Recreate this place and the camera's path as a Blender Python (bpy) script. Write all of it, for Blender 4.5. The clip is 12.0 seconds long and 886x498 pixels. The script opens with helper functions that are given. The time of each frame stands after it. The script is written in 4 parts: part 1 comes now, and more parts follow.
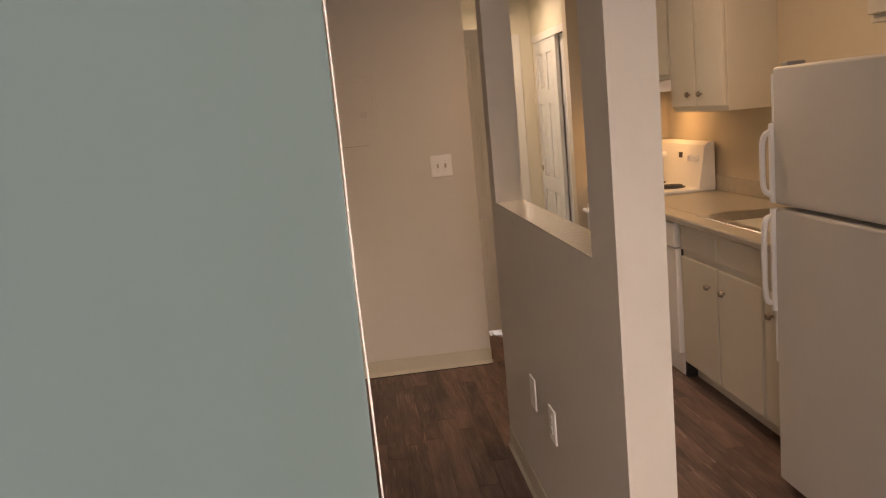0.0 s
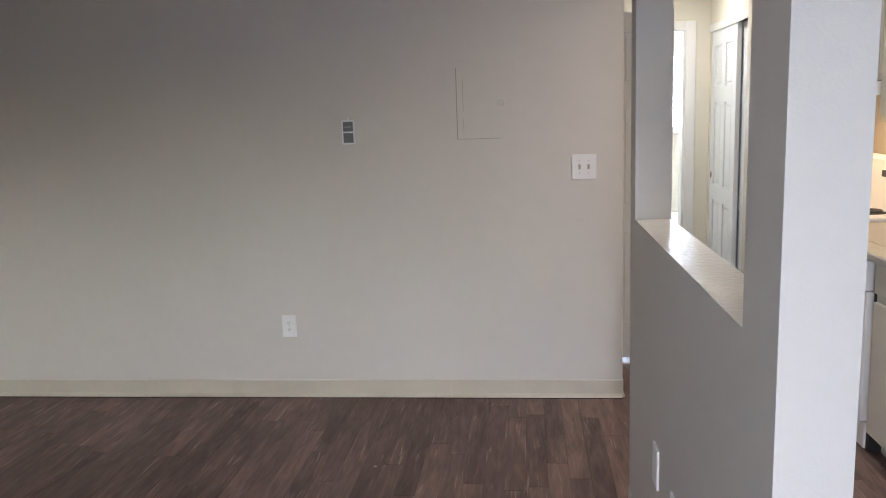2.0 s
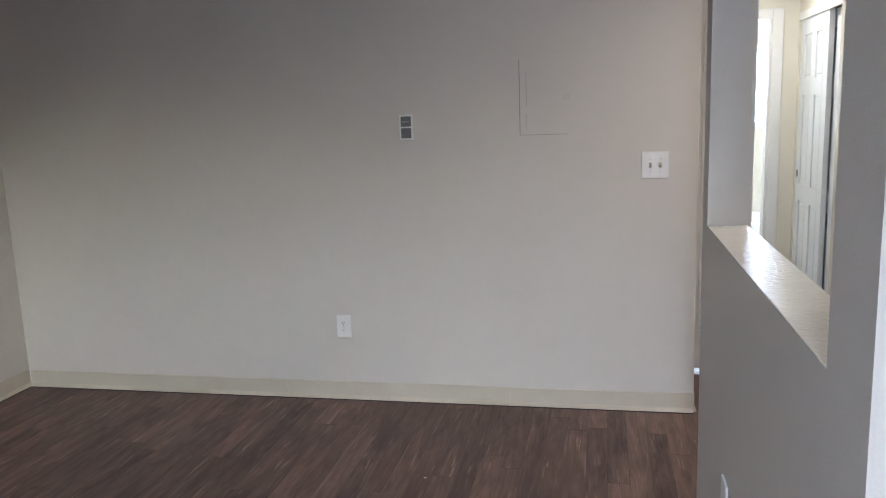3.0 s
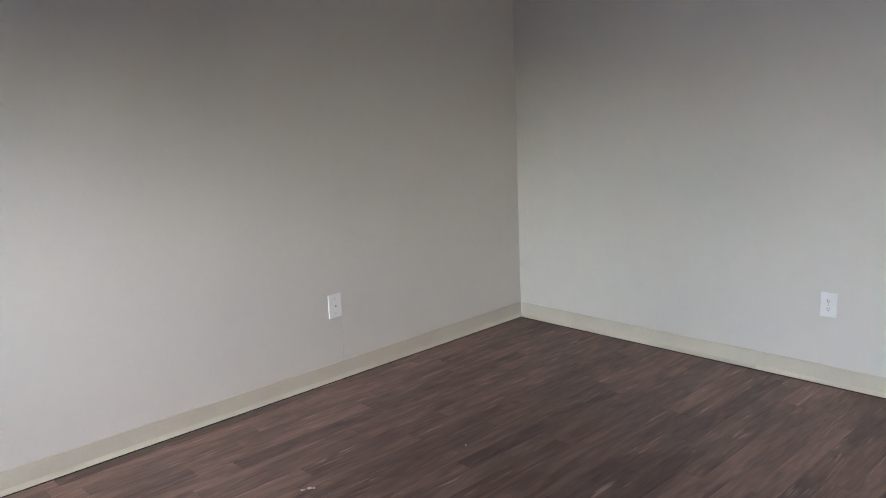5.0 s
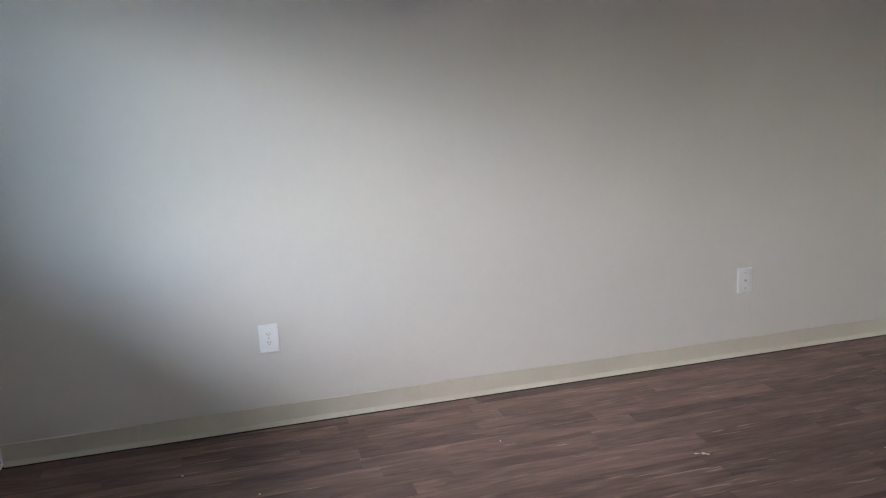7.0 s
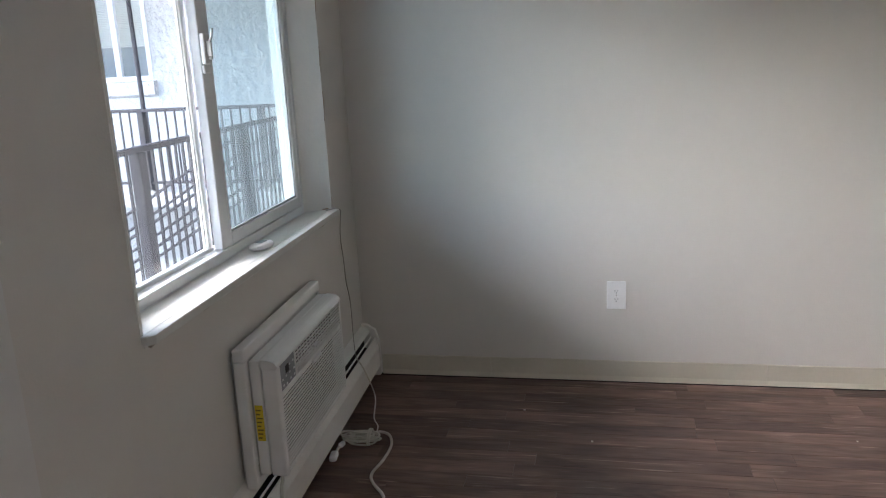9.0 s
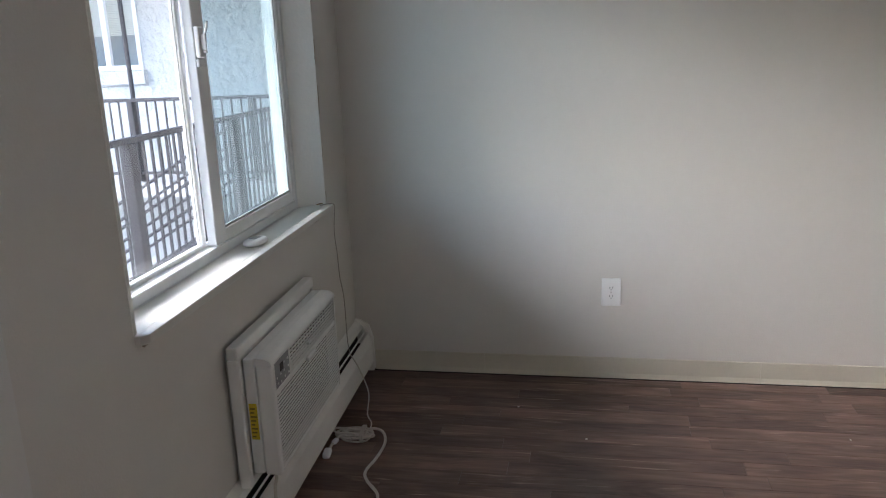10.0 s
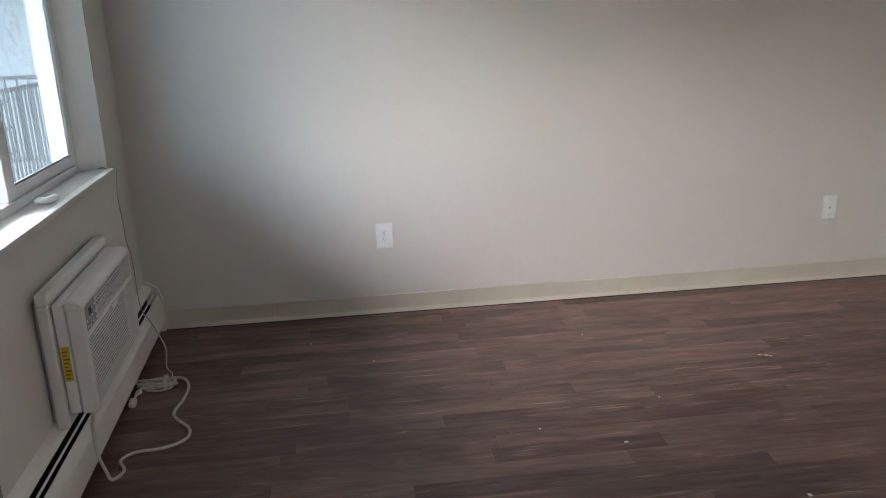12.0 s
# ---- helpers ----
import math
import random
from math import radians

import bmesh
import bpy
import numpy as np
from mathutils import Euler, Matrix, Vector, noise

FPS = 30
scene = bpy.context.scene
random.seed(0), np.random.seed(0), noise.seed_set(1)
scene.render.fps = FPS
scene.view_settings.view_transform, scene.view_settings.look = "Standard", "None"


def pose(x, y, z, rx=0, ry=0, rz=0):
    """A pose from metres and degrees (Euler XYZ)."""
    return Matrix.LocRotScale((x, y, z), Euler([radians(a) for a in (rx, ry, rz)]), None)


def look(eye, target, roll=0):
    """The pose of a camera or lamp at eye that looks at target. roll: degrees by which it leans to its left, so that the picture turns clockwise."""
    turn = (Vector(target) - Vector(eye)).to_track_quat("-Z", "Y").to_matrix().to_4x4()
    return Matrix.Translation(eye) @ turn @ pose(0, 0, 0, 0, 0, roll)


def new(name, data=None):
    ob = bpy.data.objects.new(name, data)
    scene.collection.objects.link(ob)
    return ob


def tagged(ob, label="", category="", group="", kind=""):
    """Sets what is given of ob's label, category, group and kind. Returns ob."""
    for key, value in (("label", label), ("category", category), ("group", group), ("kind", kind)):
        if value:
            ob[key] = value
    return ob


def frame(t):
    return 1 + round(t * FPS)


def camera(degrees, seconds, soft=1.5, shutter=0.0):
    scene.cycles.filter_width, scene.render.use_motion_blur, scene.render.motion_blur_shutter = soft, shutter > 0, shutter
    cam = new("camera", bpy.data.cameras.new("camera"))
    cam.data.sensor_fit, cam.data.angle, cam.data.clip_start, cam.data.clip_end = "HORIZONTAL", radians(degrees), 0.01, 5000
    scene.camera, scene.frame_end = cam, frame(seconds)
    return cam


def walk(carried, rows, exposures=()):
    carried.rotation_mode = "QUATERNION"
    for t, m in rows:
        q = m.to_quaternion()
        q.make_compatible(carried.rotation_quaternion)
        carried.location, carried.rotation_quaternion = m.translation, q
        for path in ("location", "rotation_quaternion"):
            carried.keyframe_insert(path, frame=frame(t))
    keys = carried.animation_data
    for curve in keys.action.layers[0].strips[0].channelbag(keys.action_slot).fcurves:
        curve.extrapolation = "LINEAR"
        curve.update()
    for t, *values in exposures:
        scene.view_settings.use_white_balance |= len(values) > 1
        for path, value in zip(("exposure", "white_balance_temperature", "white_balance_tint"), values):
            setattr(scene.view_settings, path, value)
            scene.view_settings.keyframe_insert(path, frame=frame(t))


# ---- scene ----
cam = camera(59.0, 12.0, soft=1.1)
PATH = [
    (0, (3.105, 0.660, 1.549), (3.297, 2.621, 1.206), -5.4),
    (0.2, (3.113, 0.676, 1.546), (3.223, 2.643, 1.208), -5.4),
    (0.5, (3.1178, 0.6989, 1.542), (3.1015, 2.670, 1.210), -5.2),
    (1, (3.156, 0.87, 1.572), (3.052, 2.838, 1.234), -3.7),
    (1.5, (3.249, 1.031, 1.569), (3.061, 2.993, 1.229), -2.6),
    (2, (3.297, 1.194, 1.542), (3.083, 3.152, 1.197), -2.1),
    (2.5, (3.329, 1.309, 1.55), (3.077, 3.262, 1.2), -2.2),
    (3, (3.351, 1.388, 1.543), (2.949, 3.315, 1.189), -2.1),
    (3.5, (3.341, 1.413, 1.547), (2.671, 3.261, 1.174), -2.8),
    (5.5, (3.382, 1.35, 1.505), (1.767, 2.458, 1.1), -2.4),
    (6, (3.378, 1.33, 1.502), (1.619, 2.186, 1.084), -2.6),
    (6.5, (3.403, 1.276, 1.482), (1.562, 1.943, 1.08), -3.0),
    (7, (3.434, 1.235, 1.476), (1.538, 1.726, 1.071), -2.8),
    (7.5, (3.504, 1.216, 1.456), (1.558, 1.432, 1.049), -4.0),
    (9.5, (3.495, 1.248, 1.52), (1.607, 0.8, 1.033), -2.4),
    (10, (3.479, 1.219, 1.522), (1.578, 0.844, 1.026), -2.3),
    (10.5, (3.473, 1.206, 1.503), (1.541, 1.075, 1.0), -1.7),
    (11, (3.527, 1.152, 1.472), (1.599, 1.279, 0.955), -2.3),
    (11.5, (3.672, 1.164, 1.457), (1.754, 1.357, 0.927), -2.0),
    (12, (3.897, 1.162, 1.453), (1.987, 1.379, 0.901), -2.1),
]
walk(cam, [(t, look(e, g, r)) for t, e, g, r in PATH],
     exposures=[(0, 2.6, 8300, 27), (0.5, 2.95, 7200, 22), (1.0, 3.3, 6250, 16), (1.5, 3.3, 5600, 14), (2.0, 3.3, 5400, 13), (3.5, 3.3, 5150, 11),
                (5.5, 3.75, 5050, 9), (6.5, 3.6, 5050, 9), (7.0, 3.6, 5050, 9), (7.7, 3.55, 5100, 10), (9.3, 3.3, 5300, 10), (10.2, 3.25, 5300, 10), (11.0, 3.35, 5300, 10), (12, 3.5, 5300, 10)])

# ---- world, sun, lamps ----
world = bpy.data.worlds.new("overcast_sky")
scene.world = world
world.use_nodes = True
_wn = world.node_tree.nodes
_sky = _wn.new("ShaderNodeTexSky")
_sky.sky_type, _sky.sun_disc = "NISHITA", False
_sky.sun_elevation, _sky.sun_rotation = radians(32), radians(162)
_sky.dust_density = 4.0
_wn["Background"].inputs["Strength"].default_value = 0.125
world.node_tree.links.new(_sky.outputs[0], _wn["Background"].inputs["Color"])


def lamp(name, kind, energy, colour, m, size=None, size_y=None, angle=None):
    data = bpy.data.lights.new(name, kind)
    data.energy, data.color = energy, colour
    if kind == "AREA":
        data.shape, data.size, data.size_y = "RECTANGLE", size, size_y or size
    if kind == "SUN":
        data.angle = radians(angle)
    ob = new(name, data)
    ob.matrix_world = m
    return ob


WIN_M = pose(0, 0, 0, 0, 0, 2.5)
SUN_AZ, SUN_EL = radians(162), radians(32)
_sd = Vector((math.sin(SUN_AZ) * math.cos(SUN_EL), math.cos(SUN_AZ) * math.cos(SUN_EL), math.sin(SUN_EL)))
lamp("sun", "SUN", 0.25, (0.93, 0.97, 1.0), look(_sd * 30, (0, 0, 0)), angle=105)
lamp("open_door_daylight", "AREA", 2.5, (0.97, 0.98, 1.0), WIN_M @ look((3.22, -0.30, 1.2), (3.22, 0.7, 1.3)), 0.84, 1.5)
lamp("bath_window_daylight", "AREA", 4.5, (0.95, 0.98, 1.0), look((4.45, 9.075, 1.65), (4.45, 0, 1.65)), 0.62, 0.64)
lamp("range_hood_lamp", "AREA", 0.38, (1.0, 0.62, 0.28), look((5.1, 5.8, 1.53), (5.1, 5.8, 0)), 0.25, 0.12)
lamp("kitchen_ceiling_lamp", "AREA", 1.6, (1.0, 0.78, 0.54), look((4.35, 4.1, 2.36), (4.35, 4.1, 0)), 0.3, 0.3)
# unseen lamp, added for the warm brightness of the hall
lamp("unseen_hall_lamp", "AREA", 1.1, (1.0, 0.86, 0.66), look((4.25, 6.7, 2.36), (4.25, 6.7, 0)), 0.25, 0.25)

# ---- materials ----


def mat(name, colour, rough=0.5, metal=0.0, vary=0.06, scale=3.0, bump=0.0, bump_scale=200.0, coat=0.0, spec=0.5, relief=0.003):
    m = bpy.data.materials.new(name)
    m.use_nodes = True
    nt = m.node_tree
    b = nt.nodes["Principled BSDF"]
    b.inputs["Roughness"].default_value, b.inputs["Metallic"].default_value = rough, metal
    b.inputs["Specular IOR Level"].default_value = spec
    if coat:
        b.inputs["Coat Weight"].default_value = coat
    tc = nt.nodes.new("ShaderNodeTexCoord")
    n1 = nt.nodes.new("ShaderNodeTexNoise")
    n1.inputs["Scale"].default_value, n1.inputs["Detail"].default_value = scale, 5
    nt.links.new(tc.outputs["Object"], n1.inputs["Vector"])
    n2 = nt.nodes.new("ShaderNodeTexNoise")
    n2.inputs["Scale"].default_value, n2.inputs["Detail"].default_value = scale * 14, 3
    nt.links.new(tc.outputs["Object"], n2.inputs["Vector"])
    add = nt.nodes.new("ShaderNodeMath")
    add.operation = "MULTIPLY_ADD"
    nt.links.new(n2.outputs["Fac"], add.inputs[0])
    add.inputs[1].default_value = 0.4
    nt.links.new(n1.outputs["Fac"], add.inputs[2])
    ramp = nt.nodes.new("ShaderNodeMapRange")
    ramp.inputs["From Min"].default_value, ramp.inputs["From Max"].default_value = 0.35, 1.05
    ramp.inputs["To Min"].default_value, ramp.inputs["To Max"].default_value = 1 - vary, 1 + vary
    nt.links.new(add.outputs[0], ramp.inputs["Value"])
    mul = nt.nodes.new("ShaderNodeVectorMath")
    mul.operation = "SCALE"
    mul.inputs[0].default_value = colour
    nt.links.new(ramp.outputs[0], mul.inputs["Scale"])
    nt.links.new(mul.outputs[0], b.inputs["Base Color"])
    if bump:
        n3 = nt.nodes.new("ShaderNodeTexNoise")
        n3.inputs["Scale"].default_value, n3.inputs["Detail"].default_value = bump_scale, 2
        nt.links.new(tc.outputs["Object"], n3.inputs["Vector"])
        bp = nt.nodes.new("ShaderNodeBump")
        bp.inputs["Strength"].default_value, bp.inputs["Distance"].default_value = bump, relief
        nt.links.new(n3.outputs["Fac"], bp.inputs["Height"])
        nt.links.new(bp.outputs[0], b.inputs["Normal"])
    return m


def plank_mat(name, per_island):
    """Dark brown-grey vinyl strip floor: each strip takes its own tone, with grain along y."""
    m = bpy.data.materials.new(name)
    m.use_nodes = True
    nt = m.node_tree
    L, N = nt.links.new, nt.nodes.new
    b = nt.nodes["Principled BSDF"]
    tc = N("ShaderNodeTexCoord")
    if per_island:
        rnd = N("ShaderNodeNewGeometry").outputs["Random Per Island"]
    else:
        rnd = N("ShaderNodeObjectInfo").outputs["Random"]
    off = N("ShaderNodeVectorMath")
    off.operation = "MULTIPLY_ADD"
    cmb = N("ShaderNodeCombineXYZ")
    for k in range(3):
        L(rnd, cmb.inputs[k])
    L(cmb.outputs[0], off.inputs[0])
    off.inputs[1].default_value = (37.0, 91.0, 53.0)
    L(tc.outputs["Object"], off.inputs[2])

    def grain(sx, sy, detail, dist=0.0):
        mp = N("ShaderNodeMapping")
        mp.inputs["Scale"].default_value = (sx, sy, 1)
        L(off.outputs[0], mp.inputs["Vector"])
        n = N("ShaderNodeTexNoise")
        n.inputs["Scale"].default_value, n.inputs["Detail"].default_value, n.inputs["Distortion"].default_value = 1, detail, dist
        L(mp.outputs[0], n.inputs["Vector"])
        return n.outputs["Fac"]
    def stretch(sock, lo, hi):
        q = N("ShaderNodeMapRange")
        q.inputs["From Min"].default_value, q.inputs["From Max"].default_value = lo, hi
        L(sock, q.inputs["Value"])
        return q.outputs[0]

    def calc(op, p, q, r=None):
        n = N("ShaderNodeMath"); n.operation = op
        for k, v in enumerate((p, q, r)):
            if v is None:
                continue
            if isinstance(v, (int, float)):
                n.inputs[k].default_value = v
            else:
                L(v, n.inputs[k])
        return n.outputs[0]
    coarse, fine, streak = stretch(grain(15, 2.4, 4, 1.1), 0.33, 0.67), stretch(grain(170, 14, 3), 0.34, 0.66), stretch(grain(30, 2.4, 5, 1.4), 0.36, 0.66)
    # contour lines of a slow field draw the cathedral figure of the grain
    rings = calc("SINE", calc("MULTIPLY", grain(9, 1.1, 1.5, 0.3), 75.0), 0.0)
    rings = stretch(rings, -1.0, 1.0)
    tone = calc("MULTIPLY", rnd, 0.34)
    tone = calc("MULTIPLY_ADD", coarse, 0.28, tone)
    tone = calc("MULTIPLY_ADD", streak, 0.16, tone)
    tone = calc("MULTIPLY_ADD", fine, 0.04, tone)
    tone = calc("MULTIPLY_ADD", rings, 0.08, tone)
    blotch = stretch(grain(7, 3.5, 4, 0.6), 0.35, 0.65)
    tone = calc("MULTIPLY_ADD", blotch, 0.14, tone)
    cr = N("ShaderNodeValToRGB")
    e = cr.color_ramp.elements
    e[0].position, e[0].color = 0.14, (0.058, 0.035, 0.028, 1)
    e[1].position, e[1].color = 0.92, (0.262, 0.170, 0.137, 1)
    mid = e.new(0.5); mid.color = (0.136, 0.087, 0.070, 1)
    L(tone, cr.inputs["Fac"])
    # pale worn grain lines
    lines = stretch(grain(44, 2.0, 4, 1.8), 0.60, 0.67)
    pale = N("ShaderNodeMix"); pale.data_type = "RGBA"
    L(calc("MULTIPLY", lines, calc("MULTIPLY", stretch(coarse, 0.35, 0.8), 0.75)), pale.inputs["Factor"])
    L(cr.outputs["Color"], pale.inputs["A"])
    pale.inputs["B"].default_value = (0.40, 0.295, 0.245, 1)
    L(pale.outputs["Result"], b.inputs["Base Color"])
    rr = N("ShaderNodeMapRange")
    rr.inputs["To Min"].default_value, rr.inputs["To Max"].default_value = 0.36, 0.56
    L(fine, rr.inputs["Value"]); L(rr.outputs[0], b.inputs["Roughness"])
    b.inputs["Specular IOR Level"].default_value = 0.4
    bp = N("ShaderNodeBump"); bp.inputs["Strength"].default_value, bp.inputs["Distance"].default_value = 0.25, 0.001
    L(tone, bp.inputs["Height"]); L(bp.outputs[0], b.inputs["Normal"])
    return m


def glass_mat(name, tint, veil, veil_scale):
    m = bpy.data.materials.new(name)
    m.use_nodes = True
    nt = m.node_tree
    nt.nodes.clear()
    N, L = nt.nodes.new, nt.links.new
    out, tr, gl, df = N("ShaderNodeOutputMaterial"), N("ShaderNodeBsdfTransparent"), N("ShaderNodeBsdfGlossy"), N("ShaderNodeBsdfTranslucent")
    tr.inputs[0].default_value = (*tint, 1)
    gl.inputs["Roughness"].default_value = 0.02
    df.inputs[0].default_value = (0.62, 0.70, 0.74, 1)
    lw, fr = N("ShaderNodeLayerWeight"), N("ShaderNodeMapRange")
    lw.inputs["Blend"].default_value = 0.25
    fr.inputs["To Min"].default_value, fr.inputs["To Max"].default_value = 0.03, 0.24
    L(lw.outputs["Facing"], fr.inputs["Value"])
    m1 = N("ShaderNodeMixShader"); L(fr.outputs[0], m1.inputs[0]); L(tr.outputs[0], m1.inputs[1]); L(gl.outputs[0], m1.inputs[2])
    tc, mp, nz, mr = N("ShaderNodeTexCoord"), N("ShaderNodeMapping"), N("ShaderNodeTexNoise"), N("ShaderNodeMapRange")
    mp.inputs["Scale"].default_value = veil_scale
    nz.inputs["Scale"].default_value, nz.inputs["Detail"].default_value = 1.0, 4
    L(tc.outputs["Object"], mp.inputs[0]); L(mp.outputs[0], nz.inputs["Vector"])
    mr.inputs["From Min"].default_value, mr.inputs["From Max"].default_value = 0.3, 0.75
    mr.inputs["To Min"].default_value, mr.inputs["To Max"].default_value = veil * 0.3, veil
    L(nz.outputs["Fac"], mr.inputs["Value"])
    m2 = N("ShaderNodeMixShader"); L(mr.outputs[0], m2.inputs[0]); L(m1.outputs[0], m2.inputs[1]); L(df.outputs[0], m2.inputs[2])
    L(m2.outputs[0], out.inputs[0])
    return m


WALL = mat("wall_paint", (0.73, 0.704, 0.655), 0.62, vary=0.03, scale=1.2, bump=0.25, bump_scale=160)
CREAM = mat("cream_wall_paint", (0.72, 0.68, 0.57), 0.6, vary=0.03, scale=1.2, bump=0.2, bump_scale=160)
CEIL = mat("ceiling_paint", (0.86, 0.84, 0.79), 0.8, vary=0.03, scale=2, bump=0.5, bump_scale=90)
BASE = mat("cove_base_vinyl", (0.63, 0.59, 0.49), 0.5, vary=0.06, scale=5)
DARK = mat("dark_gap", (0.018, 0.016, 0.015), 0.8)
WHITE = mat("white_plastic", (0.92, 0.92, 0.91), 0.35, vary=0.02)
VINYL = mat("window_vinyl", (0.84, 0.85, 0.85), 0.4, vary=0.04, scale=4)
SILLM = mat("sill_paint", (0.74, 0.73, 0.69), 0.55, vary=0.06, scale=6, bump=0.2, bump_scale=60)
REVEAL = mat("reveal_paint", (0.86, 0.845, 0.80), 0.5, vary=0.04, scale=4, bump=0.3, bump_scale=80)
SMEAR = mat("dirty_caulk", (0.50, 0.45, 0.38), 0.6, vary=0.2, scale=30, bump=0.6, bump_scale=60)
AGED = mat("yellowed_plastic", (0.52, 0.47, 0.38), 0.4, vary=0.08, scale=60)
GRIMEY = mat("yellowed_caulk", (0.34, 0.26, 0.17), 0.8, vary=0.3, scale=30)
ACW = mat("appliance_white", (0.91, 0.90, 0.87), 0.4, vary=0.03, scale=4)
ACY = mat("aged_trim_white", (0.68, 0.67, 0.62), 0.5, vary=0.06, scale=6)
ACG = mat("control_grey", (0.36, 0.37, 0.38), 0.45, vary=0.04)
THG = mat("thermostat_grey", (0.17, 0.178, 0.185), 0.4, vary=0.05)
CRACK = mat("paint_crack_grey", (0.36, 0.34, 0.30), 0.8, vary=0.2, scale=30)
SILLG = mat("glossy_sill_paint", (0.66, 0.65, 0.61), 0.2, vary=0.05, scale=8, bump=0.7, bump_scale=70)
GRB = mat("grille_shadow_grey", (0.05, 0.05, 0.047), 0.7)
INK = mat("dark_ink", (0.05, 0.05, 0.055), 0.6)
YEL = mat("yellow_sticker", (0.72, 0.55, 0.02), 0.5, vary=0.08, scale=20)
YELINK = mat("sticker_ink", (0.22, 0.17, 0.02), 0.6)
RADW = mat("heater_enamel", (0.87, 0.85, 0.81), 0.38, vary=0.07, scale=4, bump=0.1, bump_scale=40)
FIN = mat("heater_fins", (0.045, 0.043, 0.042), 0.6, metal=0.2, vary=0.2, scale=40)
CORD = mat("white_cord", (0.66, 0.63, 0.57), 0.5, vary=0.08, scale=20)
CABLE = mat("thin_grey_cable", (0.36, 0.33, 0.29), 0.6)
DOORBLUE = mat("blue_grey_door_paint", (0.094, 0.150, 0.170), 0.45, vary=0.07, scale=2.5, bump=0.12, bump_scale=30)
CHIP = mat("chipped_white_edge", (0.30, 0.295, 0.29), 0.6, vary=0.12, scale=40, bump=0.8, bump_scale=120)
DOORW = mat("white_door_paint", (0.72, 0.73, 0.73), 0.42, vary=0.03, scale=4, bump=0.12, bump_scale=60)
TRIMW = mat("white_trim_paint", (0.76, 0.75, 0.72), 0.42, vary=0.03, scale=5)
CAB = mat("cabinet_cream_paint", (0.66, 0.63, 0.55), 0.42, vary=0.04, scale=3)
STEEL = mat("brushed_steel", (0.55, 0.53, 0.50), 0.28, metal=1.0, vary=0.1, scale=20)
BRASS = mat("aged_nickel_knob", (0.24, 0.20, 0.16), 0.35, metal=0.9, vary=0.15, scale=60)
COUNTER = mat("beige_laminate", (0.47, 0.42, 0.34), 0.3, vary=0.14, scale=30)
EDGE = mat("counter_metal_edge", (0.42, 0.40, 0.37), 0.4, metal=0.4, vary=0.1, scale=20)
FRIDGE = mat("fridge_enamel", (0.70, 0.68, 0.64), 0.42, vary=0.03, scale=3, bump=0.35, bump_scale=350)
SPLASH = mat("kitchen_wall_paint", (0.60, 0.53, 0.42), 0.5, vary=0.04, scale=2, bump=0.2, bump_scale=150)
TILE = mat("bath_floor_tile", (0.72, 0.72, 0.70), 0.3, vary=0.05, scale=4)
STUCCO = mat("white_stucco", (0.50, 0.505, 0.50), 0.9, vary=0.16, scale=2.4, bump=1.0, bump_scale=9, relief=0.06)
CONC = mat("walkway_concrete", (0.50, 0.49, 0.475), 0.85, vary=0.15, scale=3, bump=0.4, bump_scale=60)
RAIL = mat("railing_brown_paint", (0.026, 0.022, 0.026), 0.7, vary=0.1, scale=8)
BLIND = mat("window_blind", (0.52, 0.54, 0.50), 0.6, vary=0.05)
FARGL = mat("far_window_glass", (0.20, 0.23, 0.25), 0.12, vary=0.1, scale=2)
GRND = mat("courtyard_ground", (0.42, 0.41, 0.39), 0.9, vary=0.25, scale=0.5, bump=0.5, bump_scale=20)
CRUMB = mat("paint_crumb", (0.70, 0.66, 0.58), 0.7)
GLASS_L = glass_mat("clear_pane", (0.97, 0.98, 0.98), 0.003, (3, 1, 1.0))
# greyer pane with faint pale blue upright streaks mixed in
GLASS_R = glass_mat("streaked_pane", (0.60, 0.66, 0.665), 0.06, (24, 1, 0.6))
FROST = glass_mat("frosted_pane", (0.9, 0.92, 0.93), 0.5, (4, 1, 4))
PLANK = plank_mat("floor_strip_vinyl", False)
PLANK_FAR = plank_mat("floor_strip_vinyl_far", True)

# ---- mesh helpers ----


def box(bm, x0, x1, y0, y1, z0, z1, r=0.0, seg=2):
    vs = [bm.verts.new((x, y, z)) for x in (x0, x1) for y in (y0, y1) for z in (z0, z1)]
    fs = [bm.faces.new([vs[i] for i in q]) for q in ((0, 1, 3, 2), (4, 6, 7, 5), (0, 4, 5, 1), (2, 3, 7, 6), (0, 2, 6, 4), (1, 5, 7, 3))]
    if r:
        ed = list({e for f in fs for e in f.edges})
        bmesh.ops.bevel(bm, geom=ed, offset=r, segments=seg, affect="EDGES", profile=0.5)
    return bm


def prism(bm, prof, axis, a, b):
    """A profile of points extruded along an axis: for axis x the points are (y, z), y (x, z), z (x, y)."""
    def at(p, c):
        return {"x": (c, p[0], p[1]), "y": (p[0], c, p[1]), "z": (p[0], p[1], c)}[axis]
    lo, hi = [bm.verts.new(at(p, a)) for p in prof], [bm.verts.new(at(p, b)) for p in prof]
    n = len(prof)
    fs = [bm.faces.new(lo), bm.faces.new(hi[::-1])]
    fs += [bm.faces.new((lo[i], hi[i], hi[(i + 1) % n], lo[(i + 1) % n])) for i in range(n)]
    bmesh.ops.recalc_face_normals(bm, faces=fs)
    return bm


